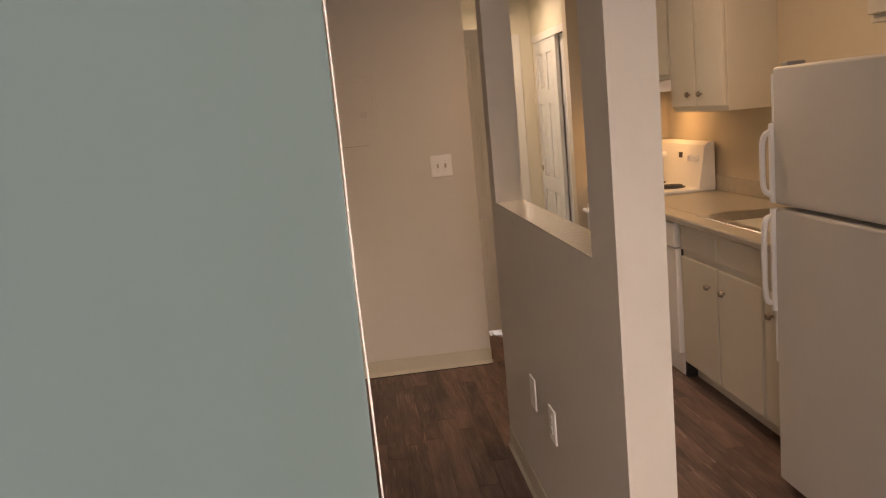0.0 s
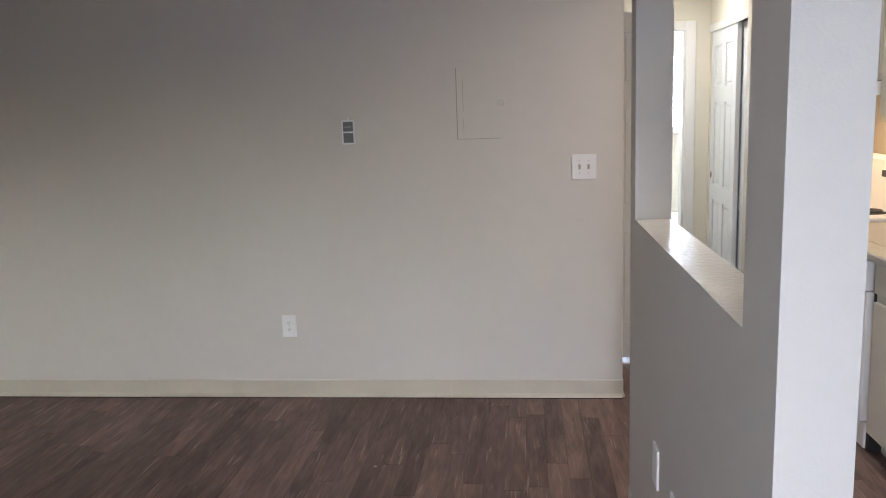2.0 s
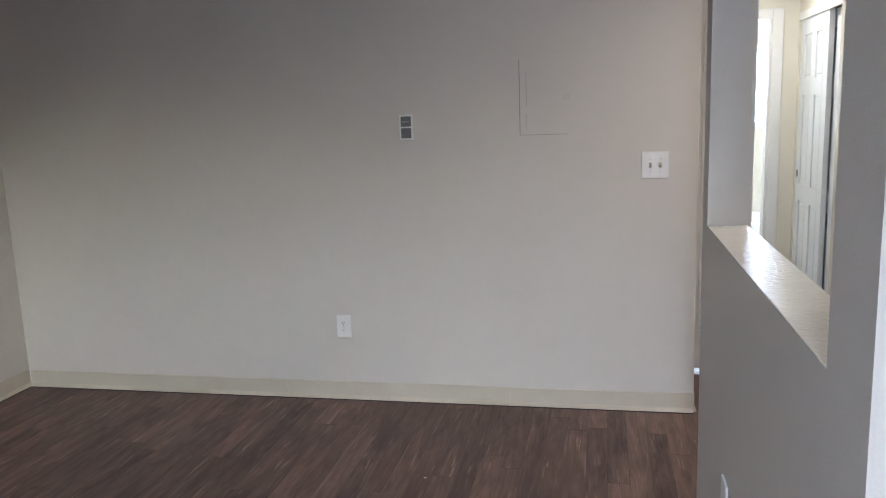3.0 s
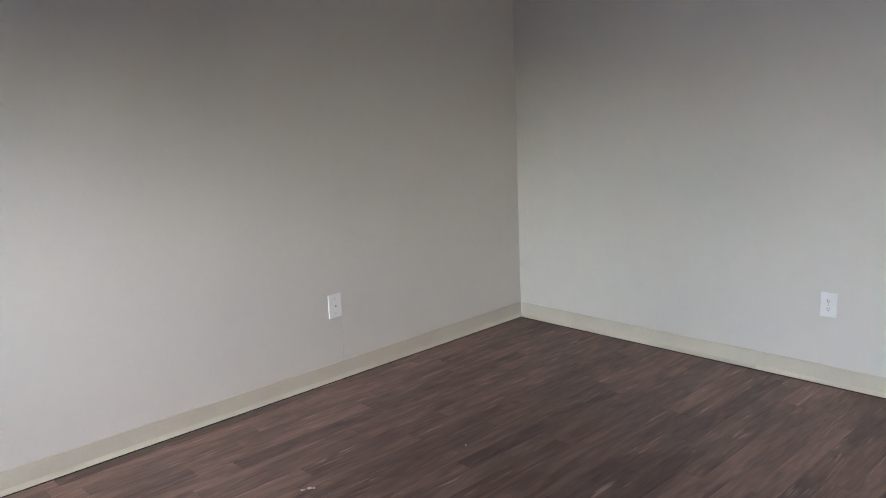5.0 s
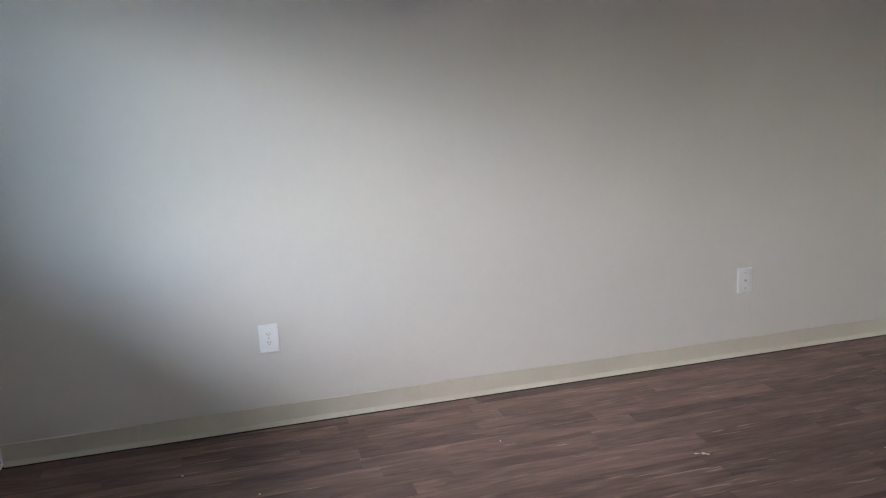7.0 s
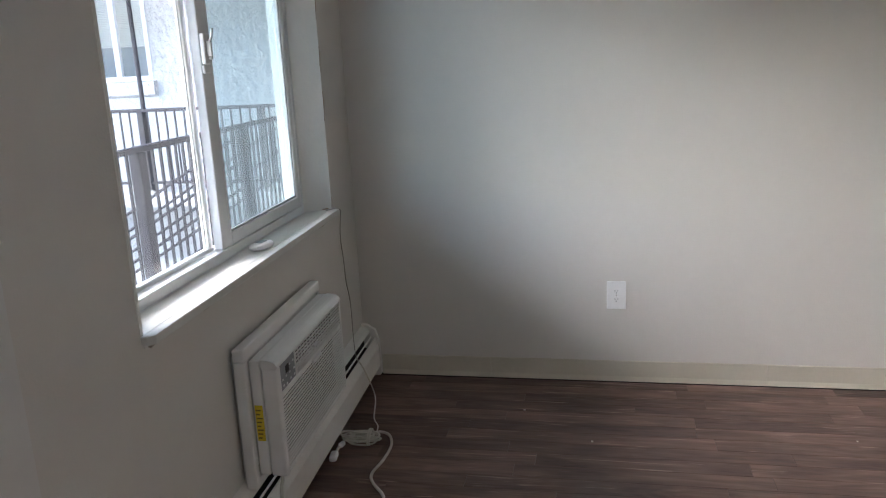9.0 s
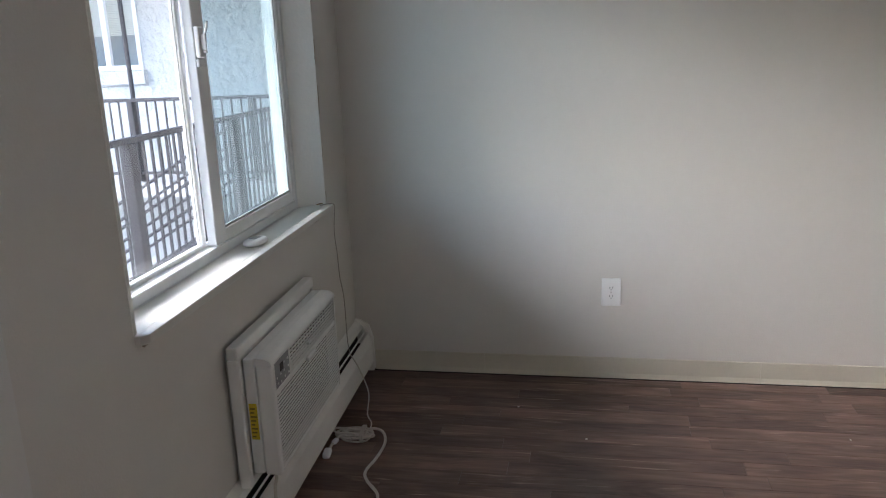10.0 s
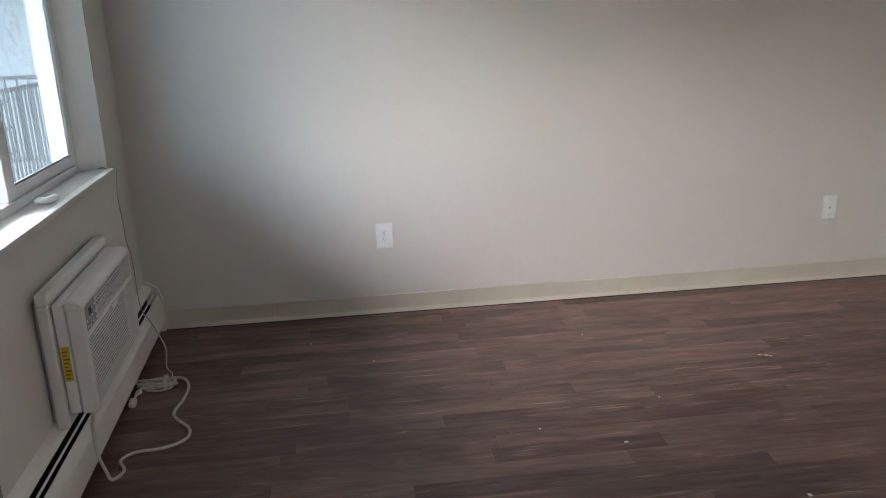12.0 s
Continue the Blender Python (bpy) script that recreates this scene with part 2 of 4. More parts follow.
def cyl(bm, p0, p1, r0, r1=None, n=16):
    p0, p1 = Vector(p0), Vector(p1)
    d = (p1 - p0)
    q = d.to_track_quat("Z", "Y").to_matrix()
    r1 = r0 if r1 is None else r1
    lo = [bm.verts.new(p0 + q @ Vector((r0 * math.cos(a), r0 * math.sin(a), 0))) for a in (2 * math.pi * k / n for k in range(n))]
    hi = [bm.verts.new(p1 + q @ Vector((r1 * math.cos(a), r1 * math.sin(a), 0))) for a in (2 * math.pi * k / n for k in range(n))]
    bm.faces.new(lo[::-1]), bm.faces.new(hi)
    for i in range(n):
        bm.faces.new((lo[i], lo[(i + 1) % n], hi[(i + 1) % n], hi[i]))
    return bm


def tube(bm, pts, r, n=8, steps=6):
    """A round cord through points, smoothed by Catmull-Rom."""
    P = [Vector(p) for p in pts]
    P = [P[0] * 2 - P[1]] + P + [P[-1] * 2 - P[-2]]
    path = []
    for i in range(1, len(P) - 2):
        for k in range(steps):
            t = k / steps
            a, b, c, d = P[i - 1:i + 3]
            path.append(0.5 * ((2 * b) + (c - a) * t + (2 * a - 5 * b + 4 * c - d) * t * t + (3 * b - a - 3 * c + d) * t ** 3))
    path.append(P[-2])
    rings, side = [], None
    for i, p in enumerate(path):
        d = (path[min(i + 1, len(path) - 1)] - path[max(i - 1, 0)]).normalized()
        side = d.orthogonal().normalized() if side is None else (side - d * side.dot(d)).normalized()
        up = d.cross(side)
        rings.append([bm.verts.new(p + (side * math.cos(2 * math.pi * k / n) + up * math.sin(2 * math.pi * k / n)) * r) for k in range(n)])
    for a, b in zip(rings, rings[1:]):
        for k in range(n):
            f = bm.faces.new((a[k], a[(k + 1) % n], b[(k + 1) % n], b[k]))
            f.smooth = True
    bm.faces.new(rings[0][::-1]), bm.faces.new(rings[-1])
    return bm


def B():
    return bmesh.new()


def mesh_ob(name, bm, material):
    me = bpy.data.meshes.new(name)
    bmesh.ops.recalc_face_normals(bm, faces=bm.faces[:])
    bm.to_mesh(me)
    bm.free()
    me.materials.append(material)
    return new(name, me)


def part(name, bm, material, parent, label=""):
    ob = mesh_ob(name, bm, material)
    ob.parent = parent
    if label:
        ob["label"] = label
    return ob


def thing(name, m, label, category, group="", kind=""):
    ob = new(name)
    ob.empty_display_size = 0.1
    ob.matrix_world = m
    return tagged(ob, label, category, group, kind)


def setting(name, bm, material, label, category, m=None):
    ob = mesh_ob(name, bm, material)
    if m is not None:
        ob.matrix_world = m
    return tagged(ob, label, category, kind="structure")


ID = pose(0, 0, 0)
WIN = pose(0, 0, 0, 0, 0, 2.5)     # the window wall stands a little out of square
VW = 0.085                         # its inner face
KW = 0.922                         # size of the drawn window and air conditioner units
WINA = WIN @ Matrix.Translation((0.1424, 0.0436, 0.06)) @ Matrix.Scale(0.96, 4)
WINK = WIN @ Matrix.Translation((0.2777, VW, 0.117)) @ Matrix.Scale(KW, 4)
H = 2.44
YF = 5.26                          # far wall
XE = 5.37                          # kitchen back wall

# ---- large structure ----
b = B(); box(b, -0.15, 0, -0.25, YF + 0.12, -0.1, H)
wall_west = setting("wall_west", b, WALL, "long plain off-white painted wall with outlets", "wall")
b = B(); box(b, 0, 3.79, YF, YF + 0.12, -0.1, H, 0.004, 1)
wall_north = setting("wall_north", b, WALL, "plain off-white painted wall with thermostat and breaker panel", "wall")
b = B()
WU0, WU1, WZ0, WZ1 = 0.085, 1.785, 0.812, 2.06
OU0, OU1, OZ0, OZ1 = 0.2777 + KW * WU0, 0.2777 + KW * WU1, 0.117 + KW * WZ0, 0.117 + KW * WZ1
WF = 0.155                         # the window unit starts past the splayed reveal
DU0, DU1, DZ = 2.765, 3.68, 2.06
box(b, -0.1, OU0, -0.11, VW, -0.1, H)
box(b, OU0, OU1, -0.11, VW, -0.1, OZ0)
box(b, OU0, OU1, -0.11, VW, OZ1, H)
box(b, OU1, DU0, -0.2, VW, -0.1, H)
box(b, DU0, DU1, -0.2, VW, DZ, H)
box(b, DU1, 5.7, -0.2, VW, -0.1, H)
wall_south = setting("wall_south", b, WALL, "off-white painted outer wall with window and entry door", "wall", WIN)
b = B(); box(b, XE, XE + 0.15, 0.1, 9.2, -0.1, H)
wall_east = setting("wall_east", b, SPLASH, "warm beige painted kitchen back wall", "wall")
# half wall with the pass-through
b = B()
PX0, PX1 = 3.67, 3.79
box(b, PX0, PX1, 2.375, 4.05, 0, 1.147)
box(b, PX0, PX1, 2.375, 2.57, 1.147, H)
box(b, PX0, PX1, 3.935, 4.05, 1.147, H)
box(b, PX0, PX1, 2.57, 3.935, 2.1, H)
setting("wall_partition", b, WALL, "off-white half wall with a pass-through opening and end post", "wall")
b = B(); box(b, PX0 - 0.001, PX1 + 0.001, 2.571, 3.934, 1.146, 1.151, 0.0015, 1)
setting("trim_pass_sill", b, SILLG, "glossy painted ledge of the pass-through", "ledge")
b = B(); box(b, 4.66, XE, 6.2, 6.3, 0, H)
setting("wall_kitchen_end", b, SPLASH, "beige painted short wall beside the range", "wall")
# hall and bath
b = B()
box(b, 3.69, 3.79, YF + 0.12, 6.07, 0, H)
box(b, 3.69, 3.79, 6.70, 9.1, 0, H)
box(b, 3.69, 3.79, 6.07, 6.70, 2.06, H)
box(b, 2.9, 3.0, YF + 0.12, 7.4, 0, H)
box(b, 3.0, 3.69, 7.3, 7.4, 0, H)
setting("wall_hall_left", b, CREAM, "cream painted hall wall", "wall")
b = B()
box(b, 4.50, 4.68, 7.38, 7.48, 0, H)
box(b, 4.68, XE, 7.38, 7.48, 0, H)
box(b, 3.79, 3.86, 7.38, 7.48, 0, H)
box(b, 3.86, 4.50, 7.38, 7.48, 2.07, H)
setting("wall_hall_end", b, CREAM, "cream painted wall around the bathroom doorway", "wall")
b = B()
box(b, 4.68, 4.76, 6.3, 6.34, 0, H)
box(b, 4.68, 4.76, 7.34, 7.38, 0, H)
box(b, 4.68, 4.76, 6.34, 7.34, 2.1, H)
setting("wall_closet", b, CREAM, "cream painted wall over the sliding closet", "wall")
b = B()
box(b, 3.6, 4.08, 9.0, 9.1, 0, H)
box(b, 4.82, XE, 9.0, 9.1, 0, H)
box(b, 4.08, 4.82, 9.0, 9.1, 0, 1.28)
box(b, 4.08, 4.82, 9.0, 9.1, 2.02, H)
setting("wall_bath", b, CREAM, "pale bathroom wall with a small window", "wall")
b = B(); box(b, -0.15, XE + 0.15, -0.3, 9.1, H, H + 0.12)
setting("ceiling", b, CEIL, "white painted ceiling", "ceiling")
b = B(); box(b, -0.15, XE + 0.15, -0.05, 9.1, -0.16, -0.006)
floor = setting("floor", b, DARK, "dark brown vinyl strip floor", "floor")
b = B(); box(b, 3.79, XE, 7.44, 9.0, -0.006, 0.012)
setting("floor_bath", b, TILE, "white tiled bathroom floor", "floor")

# cove base
def base_run(name, pts_axis, fixed, a, c, out, m=None, joints=()):
    """A rubber cove base along a wall: axis it runs along, wall coordinate, ends, side it faces, butt joints."""
    b = B()
    cuts = [a] + list(joints) + [c]
    for p, q in zip(cuts, cuts[1:]):
        p, q = p + 0.0008, q - 0.0008
        prof = [(0, 0.004), (0.016, 0.004), (0.010, 0.012), (0.0045, 0.024), (0.004, 0.098), (0, 0.101)]
        if pts_axis == "y":
            prism(b, [(fixed + out * x, z) for x, z in prof], "y", p, q)
        else:
            prism(b, [(fixed + out * x, z) for x, z in prof], "x", p, q)
    return setting(name, b, BASE, "cream rubber cove base along the wall", "baseboard", m)


base_run("baseboard_west", "y", 0.0, 0.175, YF, 1, joints=(0.716, 1.968))
base_run("baseboard_north", "x", YF, 0.016, 3.79, -1, joints=(1.64, 2.873))
base_run("baseboard_partition", "y", PX0, 2.375, 4.05, -1)
base_run("baseboard_hall", "y", 3.79, YF, 6.05, 1)
# black strip at the wall foot puts the shadow line into colour
b = B(); box(b, -0.001, 3.79, YF - 0.0205, YF, -0.001, 0.0035); box(b, 0, 0.0205, 0.17, YF, -0.001, 0.0035)
setting("trim_shadow_line", b, DARK, "black strip drawn as the shadow line under the cove base", "trim")

# ---- window ----
win = thing("window_1", WINK, "white vinyl sliding window with two sashes over a painted sill", "window", kind="structure")
VF0, VF1 = -0.185, -0.105
b = B()
box(b, WF, WF + 0.035, VF0, VF1, WZ0 + 0.04, WZ1, 0.003, 1)
box(b, WU1 - 0.035, WU1, VF0, VF1, WZ0 + 0.04, WZ1, 0.003, 1)
box(b, WF + 0.035, WU1 - 0.035, VF0, VF1, WZ1 - 0.035, WZ1, 0.003, 1)
box(b, WF + 0.035, WU1 - 0.035, VF0, VF1, WZ0 + 0.04, WZ0 + 0.075, 0.003, 1)
box(b, WU0, WU1, VF0 - 0.01, VF1 + 0.0005, WZ0 - 0.002, WZ0 + 0.0395)
box(b, WF + 0.035, WU1 - 0.035, VF1 - 0.05, VF1 - 0.044, WZ0 + 0.075, WZ0 + 0.087)
part("window_frame", b, VINYL, win)


def sash(name, u0, u1, v0, v1, stile0, stile1, pane):
    z0, z1 = WZ0 + 0.077, WZ1 - 0.037
    b = B()
    box(b, u0, u0 + stile0, v0, v1, z0, z1, 0.003, 1)
    box(b, u1 - stile1, u1, v0, v1, z0, z1, 0.003, 1)
    box(b, u0 + stile0, u1 - stile1, v0, v1, z0, z0 + 0.045, 0.003, 1)
    box(b, u0 + stile0, u1 - stile1, v0, v1, z1 - 0.045, z1, 0.003, 1)
    s = part(name, b, VINYL, win)
    b = B(); vm = (v0 + v1) / 2
    box(b, u0 + stile0 - 0.004, u1 - stile1 + 0.004, vm - 0.002, vm + 0.002, z0 + 0.041, z1 - 0.041)
    g = part("pane", b, pane, s)
    g.visible_shadow = False
    b = B()
    for a, c, d, e in ((u0 + stile0, u0 + stile0 + 0.008, z0 + 0.045, z1 - 0.045), (u1 - stile1 - 0.008, u1 - stile1, z0 + 0.045, z1 - 0.045)):
        box(b, a, c, vm + 0.003, vm + 0.008, d, e)
    box(b, u0 + stile0 + 0.008, u1 - stile1 - 0.008, vm + 0.003, vm + 0.008, z0 + 0.045, z0 + 0.053)
    part("gasket", b, ACG, s)
    return s


sr = sash("sash_sliding", WF + 0.037, 1.03, -0.141, -0.108, 0.035, 0.085, GLASS_R)
# the other light is glazed straight into the frame behind thin beads
b = B()
FU0, FU1, FZ0, FZ1 = 1.02, WU1 - 0.035, WZ0 + 0.075, WZ1 - 0.035
box(b, FU0, FU0 + 0.030, -0.172, -0.150, FZ0, FZ1, 0.003, 1)
box(b, FU1 - 0.014, FU1, -0.172, -0.150, FZ0, FZ1, 0.003, 1)
box(b, FU0 + 0.030, FU1 - 0.014, -0.172, -0.150, FZ0, FZ0 + 0.014, 0.003, 1)
box(b, FU0 + 0.030, FU1 - 0.014, -0.172, -0.150, FZ1 - 0.014, FZ1, 0.003, 1)
box(b, FU0 + 0.034, FU0 + 0.042, -0.166, -0.156, FZ0 + 0.014, FZ1 - 0.014, 0.002, 1)
fx = part("glazing_bead", b, VINYL, win)
b = B(); box(b, FU0 + 0.026, FU1 - 0.010, -0.163, -0.159, FZ0 + 0.010, FZ1 - 0.010)
g = part("pane", b, GLASS_L, fx)
g.visible_shadow = False
b = B()
box(b, 0.985, 1.028, -0.108, -0.092, 1.525, 1.625, 0.005, 2)
box(b, 0.982, 1.030, -0.108, -0.098, 1.495, 1.522, 0.003, 1)
box(b, 1.000, 1.014, -0.092, -0.076, 1.55, 1.60, 0.004, 2)
part("latch", b, WHITE, sr, "white sash latch with a steel lever")
b = B(); tube(b, [(1.012, -0.078, 1.60), (1.014, -0.070, 1.615), (1.012, -0.066, 1.64)], 0.0045, 8, 4); cyl(b, (1.006, -0.088, 1.545), (1.006, -0.078, 1.545), 0.006, n=10)
part("lever", b, STEEL, sr)
# painted reveals and sill board
b = B()
prism(b, [(WU0 - 0.004, 0.002), (WU0 + 0.004, 0.002), (WF + 0.012, -0.105), (WF + 0.012, -0.19), (WU0 - 0.004, -0.19)], "z", WZ0 + 0.039, WZ1)
box(b, WU1 - 0.004, WU1 + 0.010, -0.105, 0.002, WZ0 + 0.04, WZ1)
box(b, WU0 - 0.010, WU1 + 0.010, -0.105, 0.002, WZ1 - 0.004, WZ1 + 0.01)
part("reveal", b, REVEAL, win)
b = B()
random.seed(4)
z = WZ0 + 0.045
while z < WZ1 - 0.1:
    dz = random.uniform(0.02, 0.16)
    if random.random() < 0.7:
        tube(b, [(WU0 + 0.003 + random.uniform(-0.002, 0.001), 0.0015, z), (WU0 - 0.004 + random.uniform(-0.004, 0.002), 0.003, z + dz * 0.5), (WU0 - 0.002, 0.002, z + dz)], random.uniform(0.0012, 0.0026), 5, 3)
    z += dz * 0.8
tube(b, [(WU0 + 0.04, -0.03, WZ0 + 0.042), (WU0 + 0.03, -0.02, WZ0 + 0.043), (WU0 + 0.008, -0.01, WZ0 + 0.042)], 0.003, 5, 3)
part("cracked_caulk", b, GRIMEY, win, "cracked yellowed paint along the reveal edge")
b = B()
prism(b, [(0.076, 0.002), (0.076, 0.022), (0.086, 0.036), (1.778, 0.036), (1.798, 0.020), (1.798, 0.002)], "z", WZ0 + 0.012, WZ0 + 0.038)
bmesh.ops.bevel(b, geom=b.edges[:], offset=0.003, segments=2, affect="EDGES", profile=0.5)
box(b, WU0, WU1, -0.105, 0.004, WZ0 + 0.001, WZ0 + 0.0385)
part("window_sill", b, SILLM, win, "white painted sill board with worn front edge")
b = B()
random.seed(8)
tube(b, [(0.09 + 0.065 * k, 0.012 + random.uniform(-0.006, 0.005), WZ0 + 0.009 + random.uniform(-0.005, 0.003)) for k in range(27)], 0.007, 6, 2)
part("caulk_line", b, SMEAR, win, "ragged smear of caulk under the sill")

# ---- entry door ----
b = B()
box(b, DU0 - 0.055, DU0, -0.205, VW + 0.014, 0, DZ + 0.055, 0.004, 1)
box(b, DU1, DU1 + 0.055, -0.205, VW + 0.014, 0, DZ + 0.055, 0.004, 1)
box(b, DU0, DU1, -0.205, VW + 0.014, DZ, DZ + 0.055, 0.004, 1)
setting("door_frame_1", b, TRIMW, "white painted entry door frame", "door frame", WIN)
b = B(); box(b, 2.357, 2.470, VW, VW + 0.016, 0, 2.12, 0.003, 1)
setting("trim_entry", b, TRIMW, "white painted board beside the entry door frame", "trim", WIN)
b = B()
random.seed(17)
for k in range(60):
    z = 0.02 + k * 0.035
    box(b, 2.471, 2.4735 + random.uniform(0, 0.002), VW, VW + 0.012, z, z + random.uniform(0.015, 0.034))
setting("trim_entry_crack", b, DARK, "ragged dark crack beside the entry trim board", "trim", WIN)
EX, EY, HX, HY = 3.1037, 0.735, 2.80, -0.035
LW = math.hypot(EX - HX, EY - HY)
# local x runs from the hinge to the free edge, local -y is the outer face
door = thing("door_1", pose(HX, HY, 0, 0, 0, math.degrees(math.atan2(EY - HY, EX - HX))), "blue-grey painted entry door standing open with chipped white edge", "door", kind="structure")
b = B(); box(b, 0, LW - 0.0005, 0.0, 0.036, 0.012, 2.04, 0.0003, 1)
part("leaf", b, DOORBLUE, door)
b = B(); box(b, LW - 0.0006, LW - 0.0001, 0.0006, 0.0355, 0.013, 2.039)
part("edge_face", b, CHIP, door, "white painted door edge")
b = B()
random.seed(11)
pts = []
for k in range(150):
    pts.append((LW - 0.0004 + random.uniform(-0.0004, 0.0003), -0.0001 + random.uniform(-0.0002, 0.0001), 0.014 + k * 2.024 / 149))
tube(b, pts, 0.00013, 6, 2)
part("edge_strip", b, CHIP, door, "ragged white paint along the door edge")
b = B()
for k in range(3):
    cyl(b, (0.0, 0.04, 0.25 + k * 0.75), (0.0, 0.04, 0.35 + k * 0.75), 0.008, n=10)
part("hinge", b, STEEL, door)

# ---- air conditioner ----
ac = thing("air_conditioner", WINA, "white through-wall air conditioner in a deep trim frame with yellow sticker", "air conditioner")
AU0, AU1, AZ0, AZ1 = 0.685, 1.396, 0.226, 0.624
AV0, AV1 = 0.102, 0.195
FR0, FR1 = 0.140, AV1
ZA, ZB = 0.505, 0.598                # band with louvres and controls
b = B(); box(b, 0.71, 1.30, 0.05, 0.062, 0.262, 0.645, 0.004, 1); box(b, 0.69, 1.392, 0.0435, 0.062, 0.170, 0.632, 0.004, 1)
part("sleeve", b, ACY, ac, "aged cream wall sleeve behind the trim")
b = B()
box(b, 0.655, 1.424, 0.063, 0.1015, 0.626, 0.668, 0.006, 2)
box(b, 1.398, 1.424, 0.063, 0.1015, 0.190, 0.626, 0.006, 2)
box(b, 0.655, 0.682, 0.063, 0.1015, 0.190, 0.626, 0.006, 2)
box(b, 0.682, 1.398, 0.063, 0.094, 0.262, 0.626)
part("trim_frame", b, ACW, ac)
# solid black box gives the shaded gap below the sleeve its darkness
b = B(); box(b, 1.30, 1.388, 0.046, 0.061, 0.150, 0.1695)
part("sleeve_shade", b, DARK, ac, "black box drawn for the shade in the gap under the wall sleeve")
b = B()
box(b, AU0, AU1, AV0, FR0 - 0.002, AZ0 + 0.006, AZ1 - 0.002, 0.003, 1)
part("case", b, ACW, ac)
# front shell: rounded top edge, open where the louvres and the lower grille sit
top = [(FR0, AZ1)] + [(FR1 - 0.042 + 0.042 * math.sin(a), AZ1 - 0.028 + 0.028 * math.cos(a)) for a in (0.0, 0.3, 0.6, 0.9, 1.2, 1.5)]
front = top + [(FR1 - 0.001, ZB), (FR1 - 0.012, ZB), (FR0, ZB)]
b = B(); prism(b, front, "x", AU0 + 0.002, AU1 - 0.002)
box(b, AU1 - 0.030, AU1 - 0.001, FR0, FR1, AZ0, ZB + 0.0005, 0.008, 3)
box(b, AU0 + 0.001, AU0 + 0.018, FR0, FR1 - 0.002, AZ0, ZB + 0.0005, 0.006, 2)
box(b, AU0 + 0.018, AU1 - 0.030, FR0, FR1 - 0.003, ZA - 0.022, ZA, 0.003, 1)
box(b, AU0 + 0.018, AU1 - 0.030, FR0, FR1 - 0.003, AZ0, AZ0 + 0.012, 0.003, 1)
box(b, 1.218, 1.230, FR0, FR1 - 0.003, ZA, ZB, 0.002, 1)
part("front_shell", b, ACW, ac)
# backing coloured near black, so the gaps between slats look shaded
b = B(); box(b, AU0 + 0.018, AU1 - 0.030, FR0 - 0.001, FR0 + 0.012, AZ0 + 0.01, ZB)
part("grille_shade_back", b, GRB, ac)
b = B(); box(b, 1.230, AU1 - 0.030, FR0, FR1 - 0.005, ZA, ZB, 0.002, 1)
panel = part("control_panel", b, ACG, ac, "grey control panel with a small dark display")
b = B(); box(b, 1.288, 1.316, FR1 - 0.005, FR1 - 0.0035, ZA + 0.045, ZA + 0.070)
part("display", b, INK, panel)
random.seed(3)
for k in range(10):
    b = B()
    u = 1.240 + 0.034 * (k % 4) + random.uniform(-0.004, 0.004)
    zz = ZA + 0.010 + 0.024 * (k // 4) + random.uniform(-0.003, 0.003)
    box(b, u, u + 0.009, FR1 - 0.005, FR1 - 0.0035, zz, zz + 0.006)
    part("button", b, WHITE, panel)
for k in range(7):
    b = B(); zz = ZA + 0.006 + k * 0.0125
    prism(b, [(FR1 - 0.0095, zz + 0.001), (FR1 - 0.005, zz), (FR1 - 0.004, zz + 0.0038), (FR1 - 0.0095, zz + 0.0045)], "x", AU0 + 0.02, 1.218)
    part("louvre", b, ACW, ac)
for k in range(16):
    b = B(); u = AU0 + 0.045 + k * 0.0318
    box(b, u, u + 0.004, FR1 - 0.0125, FR1 - 0.0092, ZA, ZB)
    part("vane", b, ACW, ac)
b = B(); box(b, 1.02, 1.05, FR1 - 0.006, FR1 + 0.006, ZA + 0.030, ZA + 0.040, 0.003, 2)
part("vane_lever", b, WHITE, ac)
for k in range(20):
    b = B(); zz = AZ0 + 0.014 + k * 0.01225
    prism(b, [(FR1 - 0.0065, zz + 0.001), (FR1 - 0.004, zz), (FR1 - 0.002, zz + 0.003), (FR1 - 0.0032, zz + 0.0078), (FR1 - 0.0065, zz + 0.0071)], "x", AU0 + 0.0185, AU1 - 0.0305)
    part("grille_slat", b, ACW, ac)
b = B(); box(b, 0.985, 1.075, FR1 - 0.004, FR1 + 0.009, ZA - 0.022, ZA - 0.008, 0.005, 2)
part("filter_pull", b, WHITE, ac)
b = B(); box(b, AU1 - 0.0025, AU1 + 0.0008, 0.108, 0.134, 0.352, 0.474)
stk = part("sticker", b, YEL, ac, "yellow printed sticker")
for k in range(8):
    b = B(); box(b, AU1 + 0.0008, AU1 + 0.0014, 0.111, 0.123 + 0.008 * ((k * 7) % 3) / 2, 0.360 + k * 0.0135, 0.365 + k * 0.0135)
    part("print_bar", b, YELINK, stk)

# ---- baseboard heater ----
ht = thing("baseboard_heater", WIN, "white enamel baseboard heater with a dark slot, running under the window", "heater")
HU0, HU1 = 0.012, 2.34
b = B(); box(b, HU0 + 0.02, HU1, VW + 0.001, VW + 0.005, 0.02, 0.25)
part("back_plate", b, RADW, ht)
b = B(); prism(b, [(VW + 0.001, 0.256), (VW + 0.001, 0.250), (0.112, 0.236), (0.121, 0.222), (0.125, 0.224), (0.115, 0.241)], "x", HU0 + 0.02, HU1)
part("top_cover", b, RADW, ht)
